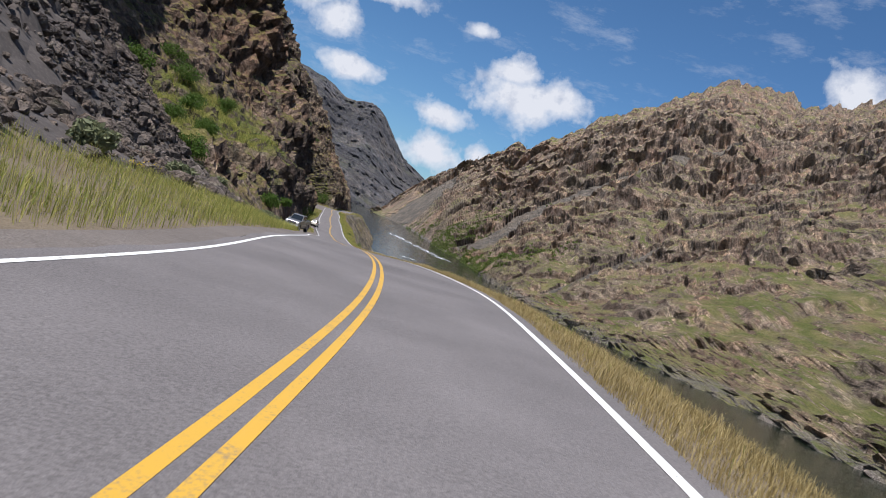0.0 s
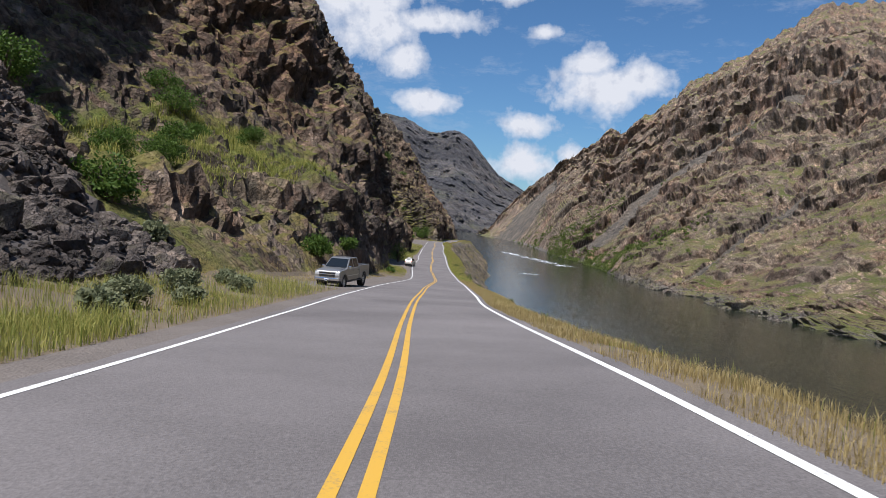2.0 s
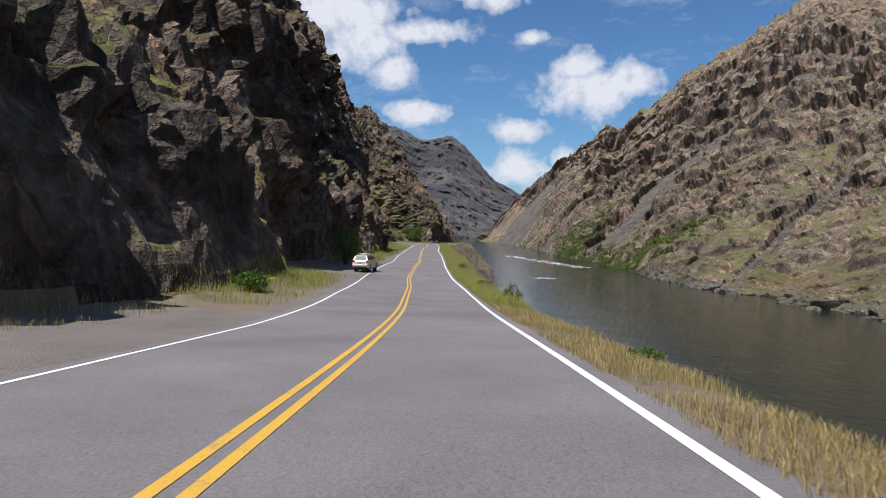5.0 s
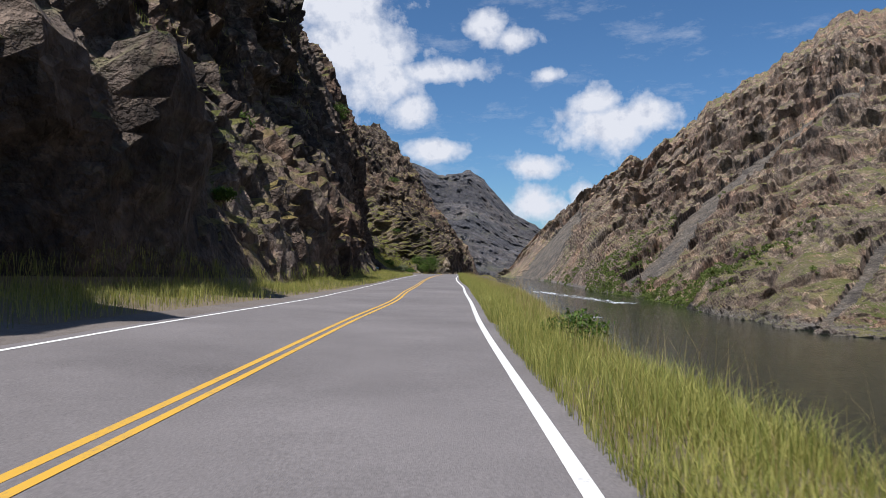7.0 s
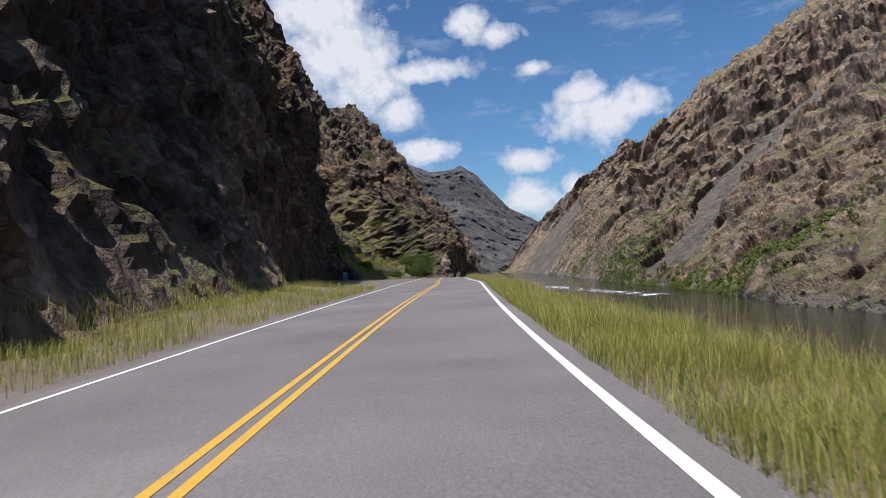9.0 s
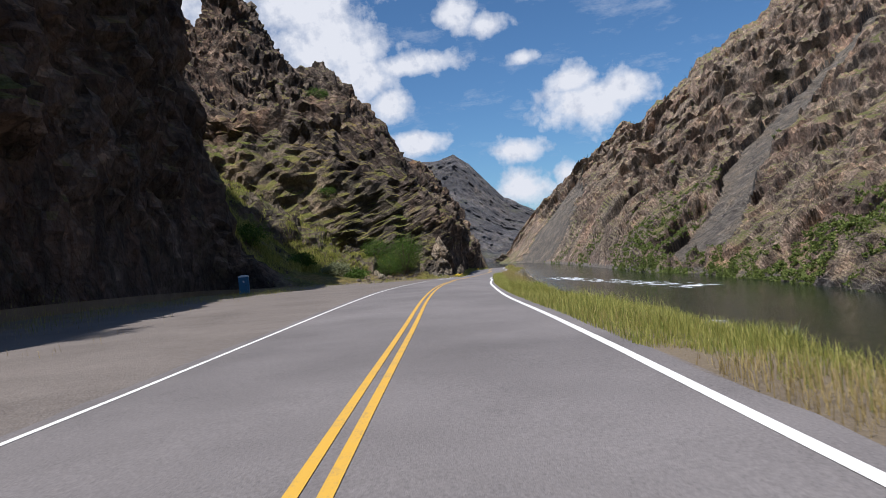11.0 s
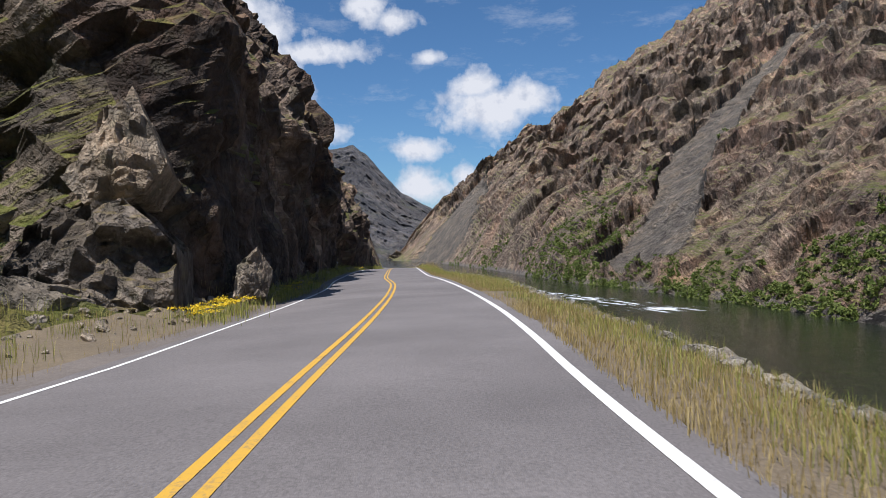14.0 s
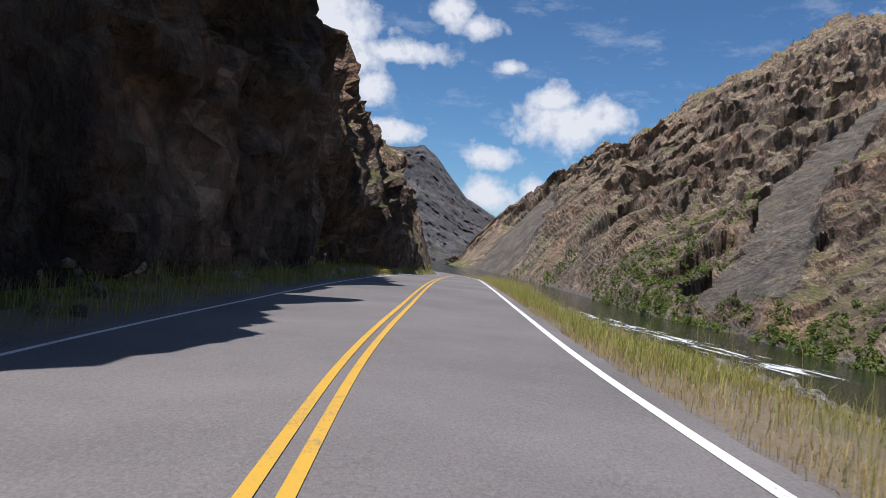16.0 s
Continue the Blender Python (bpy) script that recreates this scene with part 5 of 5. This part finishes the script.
# ---- shrubs and conifers on the far canyon side
rr = np.random.default_rng(11)
V_all, F_all, o = [], [], 0
HR = HILL.shape
cand_i, cand_j = rr.integers(14, HR[0] - 90, 16000), rr.integers(4, 230, 16000)
cp = HILL[cand_i, cand_j]
nn = fbm(cp * .012, 3, seed=91) + .42 * np.exp(-((cp[:, 1] - 900) / 150) ** 2 - ((cp[:, 2] + 18) / 16) ** 2) + .1 * (cp[:, 2] < -6)
cp = cp[(nn + rr.uniform(-.15, .15, len(nn)) > .30) & ~LOOSE[cand_i, cand_j]][:2200]
for p in cp:
    s = rr.uniform(.35, 1.1) * S
    V, F = leaf_cloud(rr, p + np.array([0, 0, s * .3]), (s, s, s * .8), 70, .30 * s)
    V_all.append(V)
    F_all.append(F + o)
    o += len(V)
tagged(new("hillside_shrubs", mesh_from("hillside_shrubs", np.concatenate(V_all), np.concatenate(F_all), [far_leaves], False)), "scattered green shrubs on the far canyon side", "shrubs", kind="stuff")


def conifer(rng, p, h):
    V, F, o = [], [], 0
    n = 90
    t = rng.random(n) ** .7
    a = rng.uniform(0, 6.28, n)
    r = (1 - t) * h * .2 * rng.uniform(.4, 1, n)
    q = np.stack([np.cos(a) * r, np.sin(a) * r, t * h], 1) + p
    d = np.stack([np.cos(a), np.sin(a), -.4 + 0 * a], 1) * (.10 * h)
    s = np.stack([-np.sin(a), np.cos(a), 0 * a], 1) * (.05 * h)
    V = np.stack([q - s, q + s, q + d], 1).reshape(-1, 3)
    k = np.arange(n)[:, None] * 3
    return V, np.concatenate([k, k + 1, k + 2], 1)


V_all, F_all, o = [], [], 0
for k in range(110):
    i = rr.integers(20, 250)
    j = HR[1] - 1 - int(abs(rr.normal()) * 8) if k < 80 else rr.integers(340, 495)
    V, F = conifer(rr, HILL[i, max(j, 0)] - np.array([0, 0, 1]), rr.uniform(5, 11) * 1.4)
    V_all.append(V)
    F_all.append(F + o)
    o += len(V)
tagged(new("ridge_conifers", mesh_from("ridge_conifers", np.concatenate(V_all), np.concatenate(F_all), [needles], False)), "small dark conifers along the skyline ridge", "conifers", kind="stuff")


def bank_tree(place, h, seed):
    rng = np.random.default_rng(seed)
    top = tagged(new("tree"), "dark green bushy tree at the far water's edge", "tree", "trees on the far bank")
    top.location = place
    part("trunk", stem_bm([[(Vector((0, 0, -.3)), .05 * h), (Vector((.1, 0, h * .5)), .03 * h), (Vector((0, .1, h * .95)), .008 * h)]]), bark, top)
    V, F = leaf_cloud(rng, (0, 0, h * .42), (h * .36, h * .36, h * .6), 900, .05 * h)
    c = new("crown", mesh_from("crown", V, F, [far_leaves], False))
    c.parent = top


for k, (x, y, h) in enumerate([(5.4, 374, 4.6), (3.5, 380, 3.8), (13, 317, 3.4), (15, 312, 3), (8, 360, 3.2), (-3, 410, 3.6), (10, 345, 2.8)]):
    bank_tree(grid_near(HILL, x * S, y * S) - Vector((0, 0, .6)), h * S, 700 + k)


# ---------------------------------------------------------------- vehicles
def profile_bm(outline, layers):
    """A solid from a side outline of (y, z), set across at the layers (x, shrink)."""
    bm = bmesh.new()
    cy = sum(p[0] for p in outline) / len(outline)
    cz = sum(p[1] for p in outline) / len(outline)
    rings = [[bm.verts.new((x, cy + (y - cy) * k, cz + (z - cz) * k)) for y, z in outline] for x, k in layers]
    n = len(outline)
    for a, b in zip(rings, rings[1:]):
        for i in range(n):
            bm.faces.new((a[i], a[(i + 1) % n], b[(i + 1) % n], b[i]))
    bm.faces.new(rings[0][::-1])
    bm.faces.new(rings[-1])
    bmesh.ops.recalc_face_normals(bm, faces=bm.faces)
    return bm


def arch(cy, cz, r, z0, n=9):
    """Points of a wheel arch, from its front end (+y) back over the wheel, down to height z0."""
    a0 = math.asin((z0 - cz) / r)
    return [(cy + r * math.cos(a0 + (math.pi - 2 * a0) * k / n), cz + r * math.sin(a0 + (math.pi - 2 * a0) * k / n)) for k in range(n + 1)]


def box_bm(x0, x1, y0, y1, z0, z1, bevel=.015):
    bm = bmesh.new()
    bmesh.ops.create_cube(bm, size=1, matrix=Matrix.LocRotScale(((x0 + x1) / 2, (y0 + y1) / 2, (z0 + z1) / 2), None, (x1 - x0, y1 - y0, z1 - z0)))
    if bevel:
        bmesh.ops.bevel(bm, geom=bm.edges[:], offset=bevel, segments=2, affect="EDGES", profile=.5)
    return bm


def slab_bm(corners, depth):
    """A thin slab over four corners, depth inwards against their normal."""
    c = [Vector(p) for p in corners]
    n = (c[1] - c[0]).cross(c[2] - c[0]).normalized()
    bm = bmesh.new()
    a = [bm.verts.new(p) for p in c]
    b = [bm.verts.new(p - n * depth) for p in c]
    bm.faces.new(a)
    bm.faces.new(b[::-1])
    for k in range(len(c)):
        bm.faces.new((a[k], b[k], b[(k + 1) % len(c)], a[(k + 1) % len(c)]))
    bmesh.ops.recalc_face_normals(bm, faces=bm.faces)
    return bm


def lathe_bm(profile, n=28):
    """Turned about the x axis: profile of (x, radius)."""
    bm = bmesh.new()
    rings = [[bm.verts.new((x, r * math.cos(6.28319 * k / n), r * math.sin(6.28319 * k / n))) for k in range(n)] for x, r in profile]
    for a, b in zip(rings, rings[1:]):
        for k in range(n):
            bm.faces.new((a[k], a[(k + 1) % n], b[(k + 1) % n], b[k]))
    bmesh.ops.recalc_face_normals(bm, faces=bm.faces)
    return bm


rubber = plain("rubber", (0.018, 0.018, 0.019), .85, 0, .3, 30)
alloy = plain("alloy", (0.55, 0.55, 0.56), .32, .9, .1)
chrome = plain("chrome", (0.75, 0.75, 0.76), .15, 1.0)
black_trim = plain("black_trim", (0.02, 0.02, 0.021), .5)
lens_clear = plain("headlight_lens", (0.62, 0.63, 0.64), .12, .3)
lens_red = plain("red_lens", (0.42, 0.015, 0.015), .2)
plate_white = plain("plate_white", (0.75, 0.76, 0.78), .5)
plate_bar = plain("plate_bar", (0.08, 0.10, 0.2), .6)


def glass_dark():
    m, N, b = material("tinted_glass")
    b.inputs["Base Color"].default_value = (0.012, 0.015, 0.017, 1)
    b.inputs["Roughness"].default_value = .06
    b.inputs["Specular IOR Level"].default_value = .7
    return m


def car_paint(name, color, dust_shade):
    m, N, b = material(name)
    co = N.add("ShaderNodeTexCoord").outputs["Object"]
    z = N.add("ShaderNodeSeparateXYZ", Vector=co).outputs[2]
    low = N.math("MULTIPLY", N.ramp(z, (0.3, 1.0), (0.95, 0.0)), N.noise(co, 3.0, 6))
    N.put(b.inputs["Base Color"], N.mix(N.math("MULTIPLY", low, .8), color, dust_shade))
    b.inputs["Metallic"].default_value = .35
    N.put(b.inputs["Roughness"], N.math("ADD", .28, N.math("MULTIPLY", low, .5)))
    b.inputs["Coat Weight"].default_value = .5
    return m


glass = glass_dark()


def wheel(parent, x, y, r, w, side, spokes=6):
    ty = part("wheel", lathe_bm([(-w / 2, r * .66), (-w / 2, r * .93), (-w * .38, r), (w * .38, r), (w / 2, r * .93), (w / 2, r * .66), (w * .42, r * .62)]), rubber, parent, smooth=False)
    ty.location = (x, y, r)
    s = side
    part("rim", lathe_bm([(s * w * .34, r * .66), (s * w * .44, r * .65), (s * w * .42, r * .57), (s * w * .14, r * .54)]), alloy, ty, "silver alloy rim")
    # black disc stands in for the shade between the spokes
    part("spoke_shade_disc", lathe_bm([(s * w * .14, r * .56), (s * w * .12, r * .3), (s * w * .12, .001)]), black_trim, ty, "black disc standing in for the shade behind the spokes")
    for k in range(spokes):
        a = k * 6.28319 / spokes
        bm = box_bm(s * w * .16 if s > 0 else s * w * .40, s * w * .40 if s > 0 else s * w * .16, -r * .075, r * .075, .03, r * .60, .008)
        bmesh.ops.rotate(bm, verts=bm.verts[:], cent=(0, 0, 0), matrix=Matrix.Rotation(a, 3, "X"))
        part("spoke", bm, alloy, ty)
    hub = part("hub", lathe_bm([(s * w * .12, r * .17), (s * w * .44, r * .15), (s * w * .46, .001)], 14), alloy, ty)
    return ty


def arch_bm(cy, cz, r0, r1, s):
    """A raised lip round a wheel arch."""
    bm = bmesh.new()
    rows = []
    for k in range(13):
        a = -.02 + 3.18 * k / 12
        rows.append([bm.verts.new((s * x, cy + r * math.cos(a), cz + r * math.sin(a))) for x, r in ((.95, r0), (1.03, r0), (1.02, r1), (.98, r1 + .02))])
    for u, v in zip(rows, rows[1:]):
        for k in range(3):
            bm.faces.new((u[k], u[k + 1], v[k + 1], v[k]))
    bmesh.ops.recalc_face_normals(bm, faces=bm.faces)
    return bm


def pickup():
    top = tagged(new("pickup_truck"), "silver crew-cab pickup truck parked on the gravel turnout", "truck")
    paint = car_paint("silver_paint", (0.23, 0.225, 0.22), (0.30, 0.25, 0.19))
    f, r = -2.02, 2.05
    lower = [(-2.9, .55), (-3, .72), (-3, 1.02), (-2.9, 1.16), (-2.6, 1.22), (-1.62, 1.29), (1.02, 1.33), (1.02, .50)] + arch(f, .42, .54, .52) + [(-2.7, .52)]
    part("body", profile_bm(lower, [(-1.0, .935), (-.98, .965), (-.90, .99), (-.80, 1.0), (.80, 1.0), (.90, .99), (.98, .965), (1.0, .935)]), paint, top, "silver painted cab and hood", smooth=False)
    bed = [(1.05, .52), (1.05, 1.40), (3.16, 1.40), (3.22, 1.36), (3.22, .62), (3.10, .56)] + arch(r, .42, .54, .54) + [(1.4, .52)]
    part("bed", profile_bm(bed, [(-1.0, .97), (-.985, .992), (-.94, 1.0), (.94, 1.0), (.985, .992), (1.0, .97)]), paint, top, "silver cargo bed")
    # closed black panel added where the open bed would lie in shade
    part("bed_dark_panel", box_bm(-.84, .84, 1.14, 3.08, 1.33, 1.407, 0), black_trim, top, "flat black panel standing in for the bed's shaded hollow")
    # cab with sloping pillars
    base = [(-1.50, 1.27), (-.66, 1.885), (-.42, 1.95), (.80, 1.95), (.95, 1.90), (1.03, 1.31)]
    bm = bmesh.new()
    ring = []
    for x in (-1, 1):
        ring.append([bm.verts.new((x * (.95 - .20 * (z - 1.27) / .68), y, z)) for y, z in base])
    n = len(base)
    for i in range(n):
        bm.faces.new((ring[0][i], ring[0][(i + 1) % n], ring[1][(i + 1) % n], ring[1][i]))
    bm.faces.new(ring[0][::-1])
    bm.faces.new(ring[1])
    bmesh.ops.recalc_face_normals(bm, faces=bm.faces)
    bmesh.ops.bevel(bm, geom=bm.edges[:], offset=.025, segments=2, affect="EDGES", profile=.5)
    part("cab", bm, paint, top)

    def sx(z):
        return .95 - .20 * (z - 1.27) / .68 + .006
    for s in (-1, 1):
        for pts in ([(-1.22, 1.34), (-.64, 1.84), (-.26, 1.88), (-.26, 1.33)], [(-.12, 1.33), (-.12, 1.88), (.70, 1.88), (.80, 1.34)]):
            c = [(s * sx(z), y, z) for y, z in pts]
            part("side_window", slab_bm(c if s < 0 else c[::-1], .02), glass, top, "dark tinted side window")
        for y in (-.38, .70):
            part("door_handle", box_bm(s * 1.0 - .02, s * 1.0 + .02, y - .1, y + .1, 1.12, 1.17, .01), black_trim, top, "black door handle")
        m = part("mirror", box_bm(min(s * .98, s * 1.2), max(s * .98, s * 1.2), -1.32, -1.16, 1.25, 1.45, .03), chrome, top, "chrome door mirror")
        part("headlight", box_bm(min(s * .63, s * .93), max(s * .63, s * .93), -3.01, -2.8, .90, 1.09, .03), lens_clear, top, "clear headlight")
        part("tail_light", box_bm(min(s * .86, s * .985), max(s * .86, s * .985), 3.15, 3.235, .95, 1.32, .01), lens_red, top, "red tail light")
        part("sill_step", box_bm(min(s * .92, s * 1.05), max(s * .92, s * 1.05), -1.35, 1.3, .40, .46, .015), black_trim, top, "black side step")
        part("trim_strip", box_bm(s * .995 - .012, s * .995 + .012, -1.4, .95, .80, .83, .005), alloy, top, "bright side moulding")
        for y in (f, r):
            wheel(top, s * .84, y, .41, .27, s, 6)
            part("wheel_well", lathe_bm([(s * .60, .52), (s * .965, .545)], 24), black_trim, top).location = (0, y, .42)
            part("fender_flare", arch_bm(y, .42, .54, .60, s), paint, top)
    ws = [(-.84, -1.42, 1.33), (.84, -1.42, 1.33), (.70, -.70, 1.86), (-.70, -.70, 1.86)]
    part("windshield", slab_bm([(x, y - .012, z + .012) for x, y, z in ws], .02), glass, top, "dark windshield")
    part("rear_window", slab_bm([(.66, .968, 1.86), (-.66, .968, 1.86), (-.76, 1.03, 1.42), (.76, 1.03, 1.42)], .02), glass, top)
    part("hood", profile_bm([(-2.88, 1.15), (-2.82, 1.20), (-2.5, 1.265), (-1.62, 1.335), (-1.5, 1.30), (-1.55, 1.15)], [(-.84, .9), (-.78, 1.0), (.78, 1.0), (.84, .9)]), paint, top)
    part("grille", box_bm(-.60, .60, -3.03, -2.9, .82, 1.09, .02), black_trim, top, "black front grille")
    part("grille_frame", box_bm(-.64, .64, -3.04, -2.92, 1.075, 1.115, .012), chrome, top, "chrome grille bar")
    part("grille_bar", box_bm(-.60, .60, -3.05, -2.92, .93, .985, .012), chrome, top, "chrome grille bar")
    part("front_bumper", box_bm(-.97, .97, -3.1, -2.72, .56, .76, .06), chrome, top, "chrome front bumper")
    part("air_dam", box_bm(-.84, .84, -2.98, -2.75, .44, .57, .03), black_trim, top)
    part("rear_bumper", box_bm(-.98, .98, 3.1, 3.36, .50, .68, .03), chrome, top, "chrome rear bumper")
    pl = part("number_plate", box_bm(-.16, .16, -3.13, -3.11, .56, .70, .005), plate_white, top, "white plate with plain bars")
    part("plate_bar", box_bm(-.12, .12, -3.14, -3.13, .60, .655, 0), plate_bar, pl)
    part("chassis", box_bm(-.55, .55, -2.6, 3.0, .34, .54, .02), black_trim, top, "black underbody")
    return top


def estate():
    top = tagged(new("station_wagon"), "pale gold station wagon parked at the road edge under the cliff", "car")
    paint = car_paint("champagne_paint", (0.50, 0.48, 0.42), (0.36, 0.30, 0.22))
    f, r = 1.32, -1.35
    low = [(-2.36, .42), (-2.42, .55), (-2.41, .72), (-2.36, .92), (-2.28, 1.02), (.98, 1.0), (1.5, .965), (2.12, .82), (2.36, .66), (2.40, .45), (2.3, .30)] + arch(f, .33, .42, .32) + [(.8, .27), (-.85, .27)] + arch(r, .33, .42, .32) + [(-1.95, .34)]
    part("body", profile_bm(low, [(-.885, .95), (-.88, .975), (-.83, 1.0), (.83, 1.0), (.88, .975), (.885, .95)]), paint, top, "pale gold painted body")
    base = [(-2.30, 1.0), (-1.98, 1.40), (-1.80, 1.475), (-.6, 1.52), (.05, 1.485), (.35, 1.40), (1.18, .985)]
    hi = lambda z: .84 - .22 * (z - 1.0) / .5
    bm = bmesh.new()
    ring = [[bm.verts.new((s * hi(z), y, z)) for y, z in base] for s in (-1, 1)]
    n = len(base)
    for i in range(n):
        bm.faces.new((ring[0][i], ring[0][(i + 1) % n], ring[1][(i + 1) % n], ring[1][i]))
    bm.faces.new(ring[0][::-1])
    bm.faces.new(ring[1])
    bmesh.ops.recalc_face_normals(bm, faces=bm.faces)
    bmesh.ops.bevel(bm, geom=bm.edges[:], offset=.02, segments=2, affect="EDGES", profile=.5)
    part("roof", bm, paint, top)
    for s in (-1, 1):
        for pts in ([(-2.02, 1.07), (-1.88, 1.37), (-1.22, 1.42), (-1.12, 1.06)], [(-1.06, 1.06), (-1.12, 1.42), (-.30, 1.44), (-.24, 1.05)], [(-.18, 1.05), (-.22, 1.44), (.22, 1.38), (.92, 1.04)]):
            c = [(s * (hi(z) + .006), y, z) for y, z in pts]
            part("side_window", slab_bm(c[::-1] if s < 0 else c, .02), glass, top, "dark side window")
        part("tail_light", box_bm(min(s * .60, s * .868), max(s * .60, s * .868), -2.40, -2.16, .86, 1.06, .05), lens_red, top, "red tail light")
        part("bumper_corner", box_bm(min(s * .62, s * .882), max(s * .62, s * .882), -2.46, -1.9, .52, .74, .07), paint, top)
        part("mirror", box_bm(min(s * .88, s * 1.03), max(s * .88, s * 1.03), .72, .84, .98, 1.10, .02), paint, top)
        part("roof_rail", box_bm(s * .55 - .02, s * .55 + .02, -1.7, .0, 1.53, 1.56, .01), black_trim, top, "black roof rail")
        part("headlight", box_bm(min(s * .5, s * .84), max(s * .5, s * .84), 2.15, 2.40, .62, .76, .02), lens_clear, top)
        part("sill", box_bm(min(s * .8, s * .9), max(s * .8, s * .9), -.88, .88, .24, .36, .02), black_trim, top, "dark lower cladding")
        for y in (-.95, .05):
            part("door_handle", box_bm(s * .885 - .015, s * .885 + .015, y - .09, y + .09, .86, .90, .008), black_trim, top)
        for y in (f, r):
            wheel(top, s * .76, y, .325, .21, s, 8)
            part("wheel_well", lathe_bm([(s * .55, .38), (s * .83, .405)], 20), black_trim, top).location = (0, y, .33)
    # grey base colour stands in for the pane's reflection
    part("rear_window", slab_bm([(-.66, -2.262, 1.07), (.66, -2.262, 1.07), (.58, -2.005, 1.385), (-.58, -2.005, 1.385)], .02), plain("rear_glass_reflection", (0.16, 0.17, 0.17), .1), top, "rear window with its reflection put into a grey colour")
    part("rear_bumper", box_bm(-.80, .80, -2.47, -2.2, .52, .70, .04), paint, top)
    part("valance", box_bm(-.78, .78, -2.40, -2.0, .34, .52, .05), black_trim, top, "dark lower bumper")
    part("garnish", box_bm(-.34, .34, -2.425, -2.3, .92, .975, .01), black_trim, top)
    pl = part("number_plate", box_bm(-.19, .19, -2.435, -2.38, .80, .90, .005), plate_white, top, "white plate with plain bars")
    part("plate_bar", box_bm(-.14, .14, -2.442, -2.433, .83, .87, 0), plate_bar, pl)
    for y in (-1.35, -.35):
        part("rack_bar", box_bm(-.56, .56, y - .03, y + .03, 1.57, 1.60, .01), alloy, top, "roof rack bar")
    part("windshield", slab_bm([(.70, 1.10, 1.04), (-.70, 1.10, 1.04), (-.60, .38, 1.40), (.60, .38, 1.40)], .02), glass, top)
    part("chassis", box_bm(-.6, .6, -2.0, 2.1, .2, .4, .02), black_trim, top)
    return top


def heading(y):
    """The turn about z of the road's direction at y."""
    _, _, rx, ry = road_frame(y)
    return math.degrees(math.atan2(float(ry), float(rx)))


truck = pickup()
p = beside(88.35, -5.54, -.05)
truck.matrix_basis = pose(p.x, p.y, p.z, 0, 0, heading(88.6) - 11.5) @ Matrix.Diagonal((.86, 1.0, 1.0, 1))
wagon = estate()
p = beside(186.1, -4.36, -.03)
wagon.matrix_basis = pose(p.x, p.y, p.z, 0, 0, heading(186.1) - 8.5) @ Matrix.Diagonal((.85, .98, 1.09, 1))


def toilet_cabin():
    top = tagged(new("portable_toilet"), "blue plastic portable toilet cabin with a pale roof", "portable toilet")
    blue = plain("blue_plastic", (0.03, 0.15, 0.30), .45, 0, .15, 6)
    pale = plain("pale_plastic", (0.55, 0.60, 0.65), .5, 0, .1)
    part("base", box_bm(-.56, .56, -.56, .56, 0, .12, .02), black_trim, top, "dark skid base")
    part("body", box_bm(-.54, .54, -.54, .54, .12, 2.08, .05), blue, top, "blue moulded walls")
    dr = part("door", box_bm(-.34, .34, -.575, -.53, .2, 1.98, .02), blue, top, "blue door")
    part("handle", box_bm(.22, .28, -.60, -.57, 1.02, 1.16, .01), black_trim, dr, "dark latch")
    part("sign", box_bm(-.10, .10, -.585, -.57, 1.45, 1.65, .005), pale, dr, "pale sticker")
    for s in (-1, 1):
        for z in (1.72, 1.80, 1.88):
            part("vent", box_bm(min(s * .53, s * .56), max(s * .53, s * .56), -.3, .3, z, z + .03, .005), black_trim, top)
        part("corner_rib", box_bm(s * .50 - .06, s * .50 + .06, -.57, -.50, .12, 2.06, .02), blue, top)
    bm = bmesh.new()
    rows = [[bm.verts.new((x * w, y * w, z)) for x, y in ((-1, -1), (0, -1.06), (1, -1), (1.06, 0), (1, 1), (0, 1.06), (-1, 1), (-1.06, 0))] for z, w in ((2.06, .56), (2.13, .57), (2.24, .44), (2.30, .22))]
    for u, v in zip(rows, rows[1:]):
        for k in range(8):
            bm.faces.new((u[k], u[(k + 1) % 8], v[(k + 1) % 8], v[k]))
    bm.faces.new(rows[-1])
    part("roof", bm, pale, top, "pale domed roof")
    return top


cabin = toilet_cabin()
q = grid_near(CLIFF, -86.2, 408.3, (0, 10))
cabin.matrix_basis = pose(q.x, q.y, q.z - .04, 0, 0, heading(400) + 14)


def reflector_post(y, off):
    top = tagged(new("reflector_post"), "thin post with a small round white reflector by the cliff", "reflector", "roadside reflectors")
    top.location = beside(y, off, -.1)
    part("post", lathe_bm([(-.02, .02), (.02, .02)], 8), alloy, top).matrix_basis = pose(0, 0, .6, 0, 90, 0) @ Matrix.Diagonal((30, 1, 1, 1))
    part("disc", lathe_bm([(-.01, .001), (-.01, .09), (.01, .09), (.01, .001)], 16), plate_white, top, "round white reflector").matrix_basis = pose(0, -.03, 1.2, 0, 0, 90)


reflector_post(524.0, -6.4)
